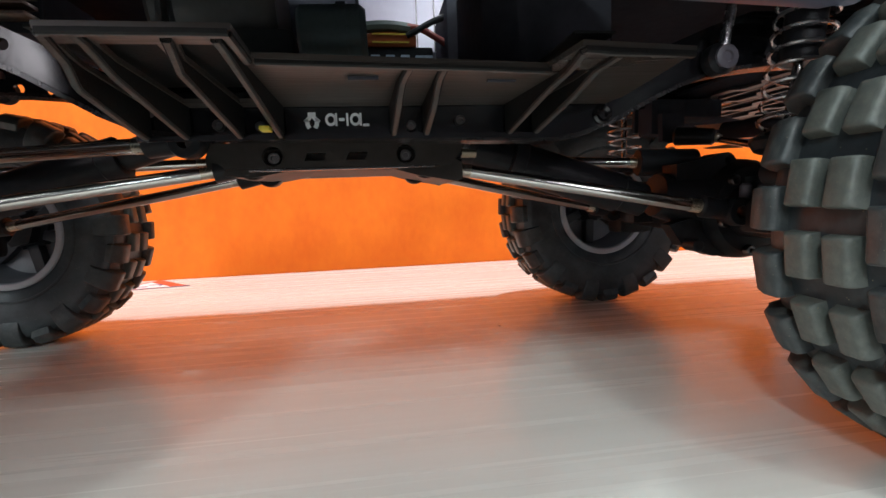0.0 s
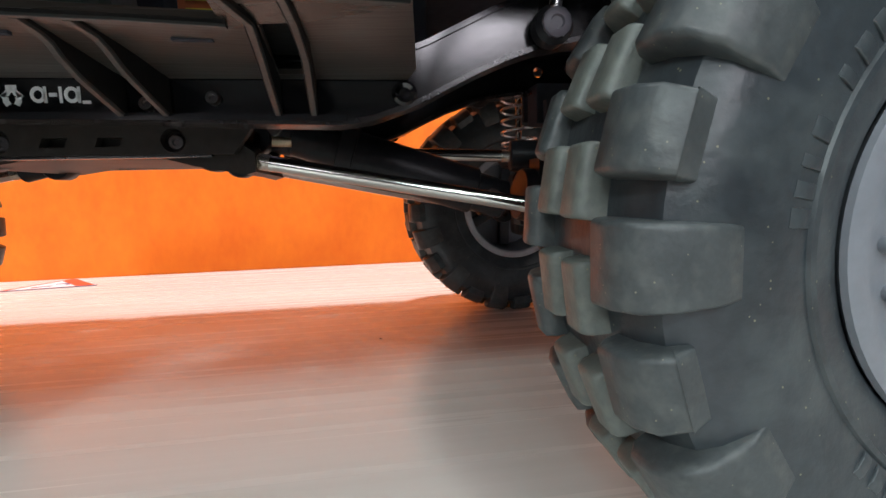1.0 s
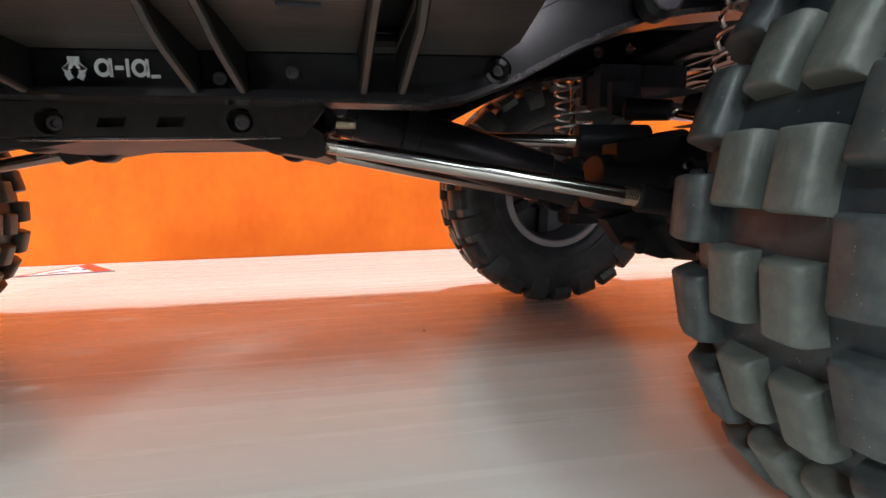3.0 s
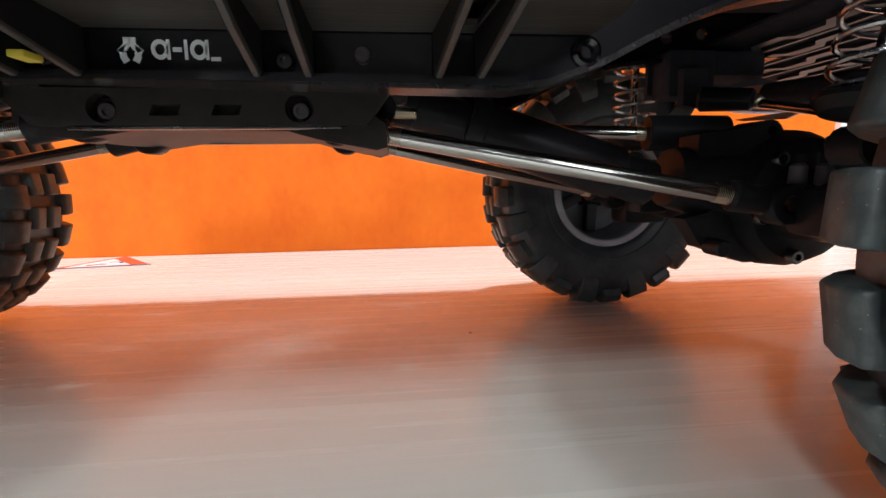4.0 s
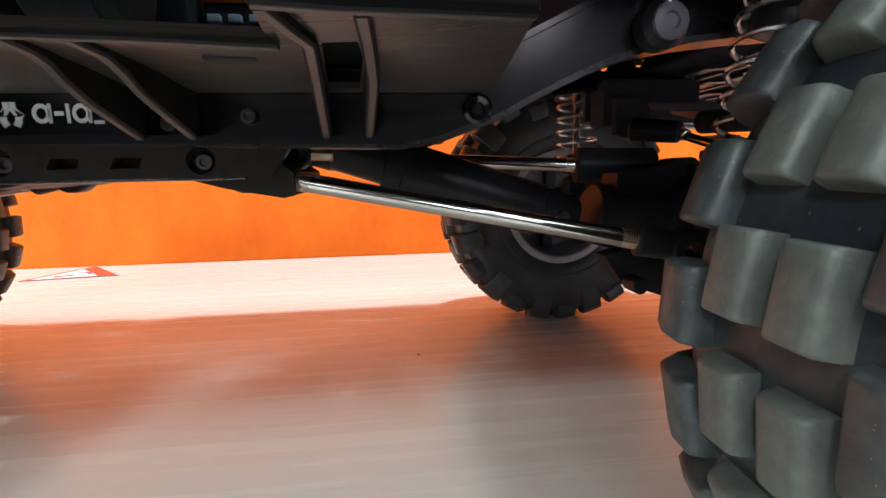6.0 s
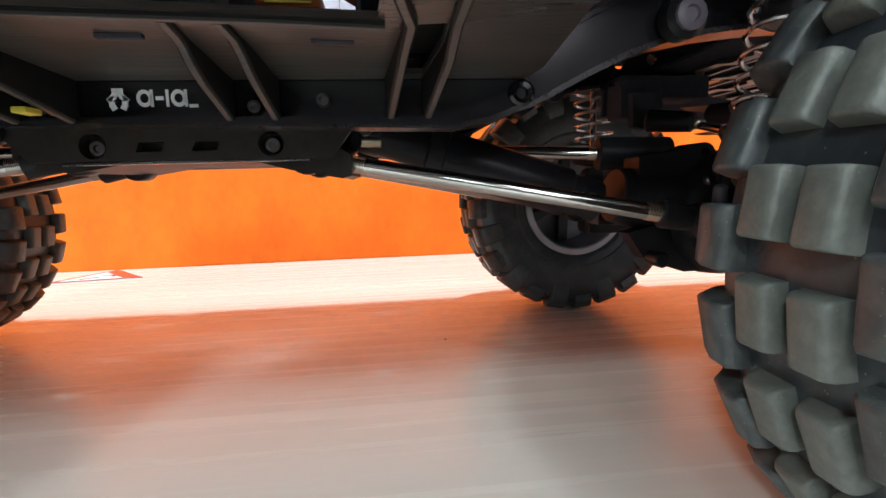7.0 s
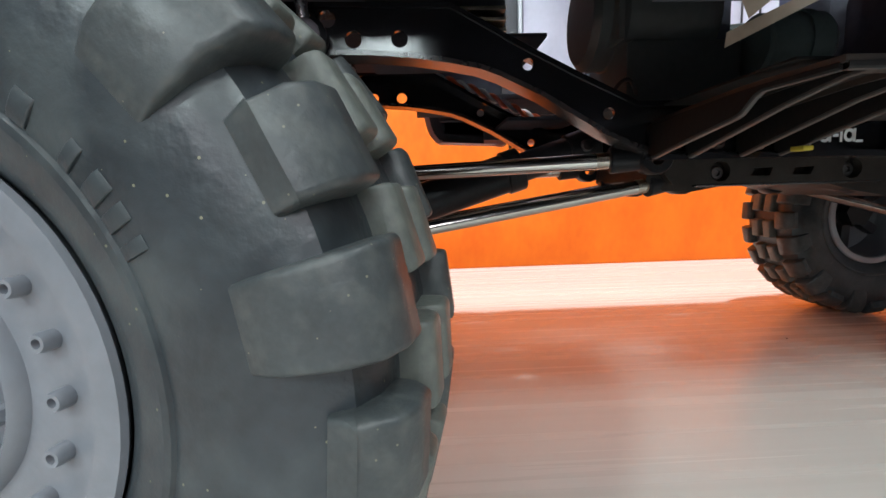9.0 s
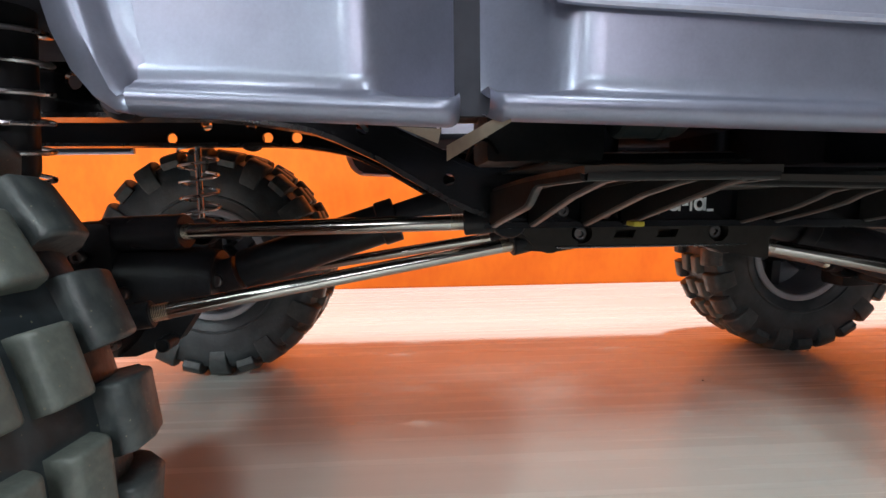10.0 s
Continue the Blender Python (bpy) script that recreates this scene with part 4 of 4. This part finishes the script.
# sloping slatted plate between the rails ahead of the front axle, its slats laid across the truck
slope = Matrix.Translation((0.185, 0, 0.1128)) @ Matrix.Rotation(radians(9), 4, "Y")
deck = part("slatted_plate", box(bmesh.new(), (-0.008, -0.062, 0.0020), (0.110, 0.062, 0.0036), 0.0005, slope), M_LINING_BLACK, truck, "black plate with pale stepped slats ahead of the axle")
for j in range(9):
    x = 0.0030 + 0.0112 * j
    line = []
    for i in range(8):
        y = 0.056 - 0.0150 * i
        hop = 0.0030 if (i + j) % 2 else 0.0
        line += [(x + hop, y), (x + hop, y - 0.0118)]
    part("slat", strip(bmesh.new(), line, 0.0030, 0.0014, lambda u, v, w: slope @ Vector((u, v, 0.0006 + w))), M_GRILLE, deck)
    part("slat", strip(bmesh.new(), [(x + 0.0068, 0.057), (x + 0.0068, -0.060)], 0.0011, 0.0010, lambda u, v, w: slope @ Vector((u, v, 0.0010 + w))), M_GRILLE, deck)
# bare edges of the front valance below the slats, and a black bumper stay
plank = lambda a, b, up: plate(bmesh.new(), [(0.0, 0.0), (0.006, -0.5 * up), (0.030, -up), (0.037, -0.2 * up), (0.030, 0.0006)], [], 0.0012,
                               lambda u, v, w: Vector(a).lerp(Vector(b), u / 0.037) + Vector((w, 0, v)))
part("valance_edge", plank((0.2035, 0.0610, 0.1046), (0.1962, 0.0260, 0.1000), 0.0026), M_TAN, deck, "bare cream edge of the front valance")
part("valance_edge", plank((0.2300, 0.0900, 0.0950), (0.2293, 0.0500, 0.0938), 0.0024), M_TAN, deck, "bare cream edge of the front valance")
part("bumper_stay", rod(bmesh.new(), (0.1965, 0.0300, 0.0972), (0.2080, -0.0100, 0.0960), 0.0042, 16, 0.0042, 0.0010), M_LINING_BLACK, deck)

# electrics on the chassis, cab interior with added blocking sheets
o = part("motor", turned(bmesh.new(), [(0, 0), (0.0085, 0), (0.0095, 0.001), (0.0095, 0.019), (0.0080, 0.021), (0, 0.021)], frame_of((0.006, -0.022, 0.1225), (0.028, -0.022, 0.1230)), 26), M_MOTOR, truck, "grey metal motor can above the gearbox")
part("motor_ring", turned(bmesh.new(), [(0.0097, 0.0), (0.0102, 0.0), (0.0102, 0.003), (0.0097, 0.003)], frame_of((0.018, -0.022, 0.1228), (0.026, -0.022, 0.1230)), 26, closed=True), M_MOTOR, o)
o = part("gear_cover", turned(bmesh.new(), [(0, 0), (0.0140, 0), (0.0165, 0.002), (0.0165, 0.008), (0.0185, 0.010), (0.0185, 0.036), (0.016, 0.040), (0, 0.040)], frame_of((-0.0415, -0.004, 0.1370), (0.006, -0.004, 0.1370)), 30), M_COVER, truck, "black round gear cover")
part("cover_foot", box(bmesh.new(), (-0.0330, -0.022, 0.1060), (0.004, 0.012, 0.1260), 0.003), M_COVER, o)
part("cover_rib", box(bmesh.new(), (-0.0360, -0.024, 0.1250), (-0.0340, 0.010, 0.1500), 0.0008), M_COVER, o)
# flat fins behind the rail and a twisted pair of wires above the far rail
o = part("heat_sink", box(bmesh.new(), (-0.112, -0.0190, 0.1240), (-0.0690, 0.010, 0.1390), 0.001), M_LINING_BLACK, truck, "black heat sink with three pale fins")
for z in (0.1272, 0.1302, 0.1332):
    part("fin", box(bmesh.new(), (-0.105 if z > 0.131 else -0.0845, -0.0260, z), (-0.0702, -0.0192, z + 0.0011), 0.0002), M_THREAD, o)
for k, m in ((0, M_WIRE_BRIGHT), (1, M_WIRE_PALE)):
    pts = []
    for i in range(49):
        t = i / 48
        x, z = -0.0950 + 0.0560 * t, 0.1310 - 0.0205 * t + 0.0015 * math.sin(t * 5)
        a = 2 * math.pi * (6 * t + 0.5 * k)
        pts.append((x, 0.0400 + 0.0011 * math.cos(a), z + 0.0011 * math.sin(a)))
    part("wire", tube_path(bmesh.new(), pts, 0.0009, 7), m, truck, "twisted orange wire" if k == 0 else "twisted pale grey wire")
tub = part("cab_tub", box(bmesh.new(), (-0.086, 0.0900, 0.118), (0.112, 0.0945, 0.216), 0.001), M_LINING_BLACK, truck, "black cab interior with pale panels")
part("tub_block", box(bmesh.new(), (-0.006, 0.014, 0.109), (0.024, 0.085, 0.165), 0.004), M_LINING_BLACK, tub)
part("pale_panel", plate(bmesh.new(), [(0.0240, 0.1400), (0.0680, 0.1400), (0.0680, 0.1900), (0.0240, 0.1900)], [], 0.0016, lambda u, v, w: Vector((u, 0.0500 + w, v))), M_INSIDE, tub, "pale lilac panel inside the cab")
part("pale_panel", box(bmesh.new(), (-0.0410, 0.0880, 0.1200), (-0.0080, 0.0896, 0.2100), 0.0003), M_INSIDE, tub, "pale lilac panel inside the cab")
part("panel_edge", box(bmesh.new(), (-0.0435, 0.0850, 0.1200), (-0.0420, 0.0896, 0.2100), 0.0003), M_WHITE, tub, "bright white panel edge")
part("dark_panel", box(bmesh.new(), (-0.0525, 0.0884, 0.1200), (-0.0440, 0.0897, 0.2100), 0.0003), M_GRILLE, tub, "dark grey panel")
for x in (0.0507, 0.0591):
    part("seam", box(bmesh.new(), (x - 0.0003, 0.0492, 0.1402), (x + 0.0003, 0.0499, 0.1898)), M_SCREW, tub)
# black sheets added to block the view upward and stray lamp light
part("cab_baffle", box(bmesh.new(), (-0.098, 0.0415, 0.1200), (0.112, 0.0885, 0.1225), 0.0005), M_LINING_BLACK, tub)
part("cab_baffle", box(bmesh.new(), (-0.095, -0.1000, 0.1500), (0.0740, 0.0, 0.1520), 0.0005), M_LINING_BLACK, tub)
part("cab_baffle", box(bmesh.new(), (-0.098, -0.0010, 0.1330), (-0.0515, 0.0380, 0.1345), 0.0005), M_LINING_BLACK, tub)
part("cab_baffle", box(bmesh.new(), (0.0220, 0.0020, 0.1185), (0.0600, 0.0600, 0.1202), 0.0005), M_LINING_BLACK, tub)
part("crossmember", box(bmesh.new(), (-0.0640, 0.0100, 0.1065), (-0.0350, 0.0385, 0.1080), 0.0004), M_LINING_BLACK, tub)
part("tray", box(bmesh.new(), (0.106, -0.100, 0.1330), (0.320, 0.100, 0.1370), 0.001), M_LINING_BLACK, tub)
part("arch_liner", box(bmesh.new(), (0.109, 0.0880, 0.1300), (0.320, 0.0920, 0.1700), 0.001), M_LINING_BLACK, tub)
part("tray", box(bmesh.new(), (-0.262, -0.100, 0.1390), (-0.086, 0.100, 0.1430), 0.001), M_LINING_BLACK, tub)
o = part("speed_controller", box(bmesh.new(), (0.026, 0.018, 0.1205), (0.054, 0.040, 0.1325), 0.0015), M_BLACK, truck, "small black speed controller with pale plugs")
plug = part("plug", box(bmesh.new(), (0.0282, 0.0152, 0.1262), (0.0318, 0.0178, 0.1284), 0.0003), M_CONNECT, o, "pale blue plug")
for x in (0.0060, 0.0120, 0.0180, 0.0215):
    again(plug, o, Matrix.Translation((x, 0, -0.0002 * (x > 0.015))))
label_pad = part("label_pad", box(bmesh.new(), (0.0262, 0.0176, 0.1322), (0.0470, 0.0360, 0.1375), 0.0008), M_WIRE_ORANGE, o, "orange wrapped pad with yellow stripes")
for z in (0.1336, 0.1368):
    part("stripe", box(bmesh.new(), (0.0290, 0.0172, z), (0.0440, 0.0177, z + 0.0006)), M_YELLOW, label_pad)
part("battery", box(bmesh.new(), (0.0585, 0.0110, 0.104), (0.1080, 0.0460, 0.152), 0.003), M_LINING_BLACK, truck, "black battery pack")
part("side_box", box(bmesh.new(), (0.0620, -0.0340, 0.104), (0.1060, 0.0090, 0.148), 0.003), M_LINING_BLACK, truck, "black plastic box beside the battery")
part("wire", tube_path(bmesh.new(), [(0.0400, 0.0190, 0.1400), (0.0446, 0.0190, 0.1405), (0.0499, 0.0185, 0.1392), (0.0545, 0.0180, 0.1365), (0.0594, 0.0175, 0.1335)], 0.0014), M_WIRE_RED, truck, "red silicone wire")
part("wire", tube_path(bmesh.new(), [(0.0280, 0.0210, 0.1385), (0.0350, 0.0200, 0.1380), (0.0410, 0.0200, 0.1374), (0.0450, 0.0200, 0.1380)], 0.0012), M_WIRE_ORANGE, truck, "orange silicone wire")
part("wire", tube_path(bmesh.new(), [(0.0240, 0.0200, 0.1402), (0.0320, 0.0195, 0.1408), (0.0390, 0.0195, 0.1406), (0.0446, 0.0200, 0.1400)], 0.0024), M_WIRE_GREY, truck, "grey-green sleeved cable")
part("wire", tube_path(bmesh.new(), [(0.0430, 0.0180, 0.1364), (0.0480, 0.0178, 0.1390), (0.0532, 0.0175, 0.1418), (0.0590, 0.0172, 0.1440), (0.0650, 0.0170, 0.1460)], 0.0013), M_BLACK, truck, "black silicone wire")
part("wire", tube_path(bmesh.new(), [(-0.028, -0.020, 0.108), (-0.033, -0.026, 0.1125), (-0.037, -0.027, 0.1115), (-0.039, -0.022, 0.106)], 0.0006), M_BLACK, truck, "thin black cable loop")


# body shell: silver painted sides with rolled lower lips, hood, roof on pillars
def shell(bm, xs, section, inner=0.0012):
    """Sweeps a (y, z) section along x stations (x, dy, dz, keep), double walled."""
    rows = []
    for x, dy, dz in xs:
        rows.append([bm.verts.new((x, y + dy, z + dz)) for y, z in section])
    for p, q in zip(rows, rows[1:]):
        for i in range(len(section) - 1):
            bm.faces.new((p[i], p[i + 1], q[i + 1], q[i]))
    bmesh.ops.solidify(bm, geom=list(bm.faces), thickness=inner)
    return bm


SIDE = [(0.1020, 0.0008), (0.1060, 0.0), (0.1078, 0.0002), (0.1086, 0.0009), (0.1089, 0.0019), (0.1085, 0.0027), (0.1074, 0.0032), (0.1063, 0.0040), (0.1059, 0.0060),
        (0.1058, 0.0120), (0.1060, 0.0200), (0.1066, 0.0330), (0.1072, 0.0400), (0.1082, 0.056), (0.1062, 0.062)]


def side_panel(s, x0, x1, z0, z1, round_left, round_right, label):
    """A body side: a thin bead along the bottom, the panel above it rounding inward at its free ends."""
    bm, rows = bmesh.new(), []
    steps = [0, 0.0004, 0.0009, 0.0016, 0.0026, 0.0040, 0.0056, 0.0074, 0.0094, 0.0116, 0.0140]
    n = x1 - x0
    for d in steps + [0.02 + (n - 0.04) * k / 8 for k in range(9)] * (n > 0.05) + [n - q for q in reversed(steps)]:
        left, right = (d if round_left else 1), (n - d if round_right else 1)
        near = min(left, right)
        bead = 0.0022 * (1 - min(near / 0.0020, 1)) ** 2
        deep = 0.0085 * (1 - min(near / 0.0100, 1)) ** 0.8
        z = z0 + (z1 - z0) * d / n + (0.0010 * (1 - min(near / 0.0016, 1)) ** 2)
        rows.append([bm.verts.new((x0 + d, s * (y - (bead if h < 0.0035 else deep)), z + h)) for y, h in SIDE])
    for p, q in zip(rows, rows[1:]):
        for i in range(len(SIDE) - 1):
            bm.faces.new((p[i], p[i + 1], q[i + 1], q[i]))
    bmesh.ops.solidify(bm, geom=list(bm.faces), thickness=0.0010)
    out = part("side_panel", bm, M_SILVER, body, label, 50)
    bm = bmesh.new()
    cut0, cut1 = 0.013 * round_left, 0.013 * round_right
    back = [(x0 + cut0 + (n - cut0 - cut1) * k / 6, z0 + (z1 - z0) * k / 6) for k in range(7)]
    rows = [[bm.verts.new((x, s * y, z + h)) for y, h in ((0.1035, 0.0016), (0.1038, 0.0060), (0.1038, 0.0600))] for x, z in back]
    for p, q in zip(rows, rows[1:]):
        for i in range(2):
            bm.faces.new((p[i], p[i + 1], q[i + 1], q[i]))
    bmesh.ops.solidify(bm, geom=list(bm.faces), thickness=-0.0006 * s)
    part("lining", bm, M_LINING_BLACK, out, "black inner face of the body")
    return out


body = part("body_shell", shell(bmesh.new(), [(-0.235, 0, 0), (-0.10, 0, 0.002), (-0.07, 0, 0.004)], [(-0.107, 0.163), (-0.102, 0.166), (0, 0.168), (0.102, 0.166), (0.107, 0.163)]), M_SILVER, truck, "silver painted truck body with rolled lower edges", m=Matrix.Translation((0.0062, -0.002, 0.0022)))
for s in (-1, 1):
    side_panel(s, -0.0905, -0.0540, 0.1048, 0.1032, False, True, "silver rear quarter with a thin rolled lower bead")
    side_panel(s, -0.0505, 0.1020, 0.1040, 0.0985, True, False, "silver door side with a thin rolled lower bead")
    # door skin, slightly proud, with a rounded lower corner
    door = [(-0.0455, 0.166), (-0.0455, 0.1240), (-0.0448, 0.1205), (-0.0430, 0.1183), (-0.0400, 0.1174), (-0.0220, 0.1164), (-0.0030, 0.1153), (0.0450, 0.1130), (0.0980, 0.1110), (0.0980, 0.166)]
    part("door_skin", plate(bmesh.new(), door, [], 0.0008, lambda u, v, w: Vector((u, s * (0.1060 + w), v))), M_SILVER, body)
    part("door_bead", tube_path(bmesh.new(), [(u, s * 0.1066, v) for u, v in door[:-1]], 0.0006, 8), M_SILVER, body)
    # wheel arch edge running up from the rear corner: flat band, bead, recess and a second crease
    sec = [(-0.0905, 0.1048), (-0.0925, 0.1052), (-0.0945, 0.1066), (-0.0968, 0.1095), (-0.0985, 0.1135), (-0.1000, 0.1200), (-0.1030, 0.1400), (-0.1060, 0.166)]
    bm = bmesh.new()
    rows = []
    for k, (x, z) in enumerate(sec):
        w = min(k / 3, 1.0)
        rows.append([bm.verts.new((x + dx * w, s * y, z + dz * (1 - w))) for dx, dz, y in ((-0.0004, 0.0006, 0.1030), (0.0, 0.0, 0.1070), (0.0006, 0.0004, 0.1082), (0.0028, 0.0012, 0.1084), (0.0040, 0.0019, 0.1090),
                     (0.0050, 0.0027, 0.1084), (0.0056, 0.0033, 0.1068), (0.0068, 0.0040, 0.1060), (0.0150, 0.0080, 0.1052))])
    for p, q in zip(rows, rows[1:]):
        for i in range(8):
            bm.faces.new((p[i], p[i + 1], q[i + 1], q[i]))
    bmesh.ops.solidify(bm, geom=list(bm.faces), thickness=0.0010)
    part("wheel_arch", bm, M_SILVER, body, smooth=60)
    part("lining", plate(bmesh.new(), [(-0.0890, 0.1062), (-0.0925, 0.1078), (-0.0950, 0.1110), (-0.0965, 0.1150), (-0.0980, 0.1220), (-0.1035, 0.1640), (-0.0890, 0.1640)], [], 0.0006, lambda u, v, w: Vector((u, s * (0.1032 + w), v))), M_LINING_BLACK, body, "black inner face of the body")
    for outline in ([(-0.0482, 0.1075, 0.1037), (-0.0549, 0.0930, 0.1002), (-0.0549, 0.0934, 0.1024), (-0.0482, 0.1072, 0.1052)],
                    [(-0.0615, 0.1058, 0.1035), (-0.0562, 0.1058, 0.1032), (-0.0564, 0.1005, 0.1020)]):
        bm = bmesh.new()
        bm.faces.new([bm.verts.new((x, s * y, z)) for x, y, z in outline])
        bmesh.ops.solidify(bm, geom=list(bm.faces), thickness=0.0007)
        part("inner_return", bm, M_TAN, body, "bare tan inner edge of the body")
    part("groove", plate(bmesh.new(), [(-0.0680, 0.1060), (-0.0380, 0.1060), (-0.0380, 0.166), (-0.0680, 0.166)], [], 0.0012, lambda u, v, w: Vector((u, s * (0.0960 + w), v))), M_LINING_BLACK, body)
    # fender ahead of the front wheel and bed side behind the rear wheel
    for x0, x1, zb in ((0.232 if s < 0 else 0.208, 0.322, 0.100), (-0.262, -0.214, 0.118)):
        part("fender", box(bmesh.new(), (x0, s * 0.1065 - 0.0012, zb), (x1, s * 0.1065 + 0.0012, 0.166), 0.0010), M_SILVER, body)
        part("fender_lining", box(bmesh.new(), (x0 + 0.001, s * 0.1040 - 0.0006, zb + 0.0012), (x1 - 0.001, s * 0.1040 + 0.0006, 0.165), 0.0003), M_LINING_BLACK, body, "black inner face of the body")
    lip = [(0.1030, 0.0990), (0.1055, 0.1100), (0.1130, 0.1250), (0.1260, 0.1380), (0.1450, 0.1450), (0.1650, 0.1470), (0.1880, 0.1450), (0.2070, 0.1370), (0.2200, 0.1240), (0.2280, 0.1090), (0.2330, 0.0990), (0.2600, 0.0975), (0.3200, 0.0980)]
    lip = lip if s < 0 else [(0.2000, 0.1300), (0.2040, 0.1180), (0.2130, 0.1070), (0.2300, 0.1000), (0.2600, 0.0985), (0.3200, 0.0990)]
    part("arch_lip", tube_path(bmesh.new(), [(x, s * 0.1062, z) for x, z in lip], 0.0021 if s < 0 else 0.0013, 10), M_SILVER, body, "rolled silver edge of the front wheel arch")
    part("arch_top", box(bmesh.new(), (0.102, s * 0.1065 - 0.0012, 0.1500), (0.232, s * 0.1065 + 0.0012, 0.166), 0.0010), M_SILVER, body)
    part("bed_side", box(bmesh.new(), (-0.214, s * 0.1065 - 0.0012, 0.1500), (-0.108, s * 0.1065 + 0.0012, 0.166), 0.0010), M_SILVER, body)
    for x in (-0.070, -0.004, 0.062):
        part("pillar", rod(bmesh.new(), (x, s * 0.103, 0.165), ({-0.070: -0.044, -0.004: -0.004, 0.062: 0.044}[x], s * 0.085, 0.222), 0.0045, 10), M_SILVER, body)
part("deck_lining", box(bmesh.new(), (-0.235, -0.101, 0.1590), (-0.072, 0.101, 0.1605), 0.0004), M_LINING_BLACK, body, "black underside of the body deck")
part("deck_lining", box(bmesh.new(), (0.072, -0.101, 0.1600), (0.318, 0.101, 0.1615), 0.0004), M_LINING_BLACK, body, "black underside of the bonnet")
part("hood", shell(bmesh.new(), [(0.070, 0, 0.003), (0.15, 0, 0.001), (0.310, 0, -0.004), (0.322, 0, -0.014)], [(-0.107, 0.164), (-0.100, 0.169), (-0.05, 0.172), (0.05, 0.172), (0.100, 0.169), (0.107, 0.164)]), M_SILVER, body)
panes = []
for s in (-1, 1):
    panes.append(part("side_window", plate(bmesh.new(), [(-0.070, 0.164), (0.066, 0.164), (0.046, 0.2205), (-0.048, 0.2205)], [], 0.0012, lambda u, v, w: Vector((u, s * (0.1010 + w - (v - 0.164) * 0.28), v))), M_GLASS, body, "clear side window"))
panes.append(part("windscreen", plate(bmesh.new(), [(-0.100, 0.0), (0.100, 0.0), (0.084, 1.0), (-0.084, 1.0)], [], 0.0012, lambda u, v, w: Vector((0.070 - 0.023 * v + w, u, 0.166 + 0.056 * v))), M_GLASS, body, "clear windscreen"))
panes.append(part("rear_window", plate(bmesh.new(), [(-0.100, 0.0), (0.100, 0.0), (0.084, 1.0), (-0.084, 1.0)], [], 0.0012, lambda u, v, w: Vector((-0.0725 + 0.026 * v + w, u, 0.164 + 0.056 * v))), M_GLASS, body, "clear rear window"))
for pane in panes:
    pane.visible_shadow = False
part("roof", shell(bmesh.new(), [(-0.048, 0, -0.003), (-0.038, 0, 0), (0.035, 0, 0), (0.050, 0, -0.004)], [(-0.088, 0.219), (-0.080, 0.225), (0, 0.228), (0.080, 0.225), (0.088, 0.219)]), M_SILVER, body)
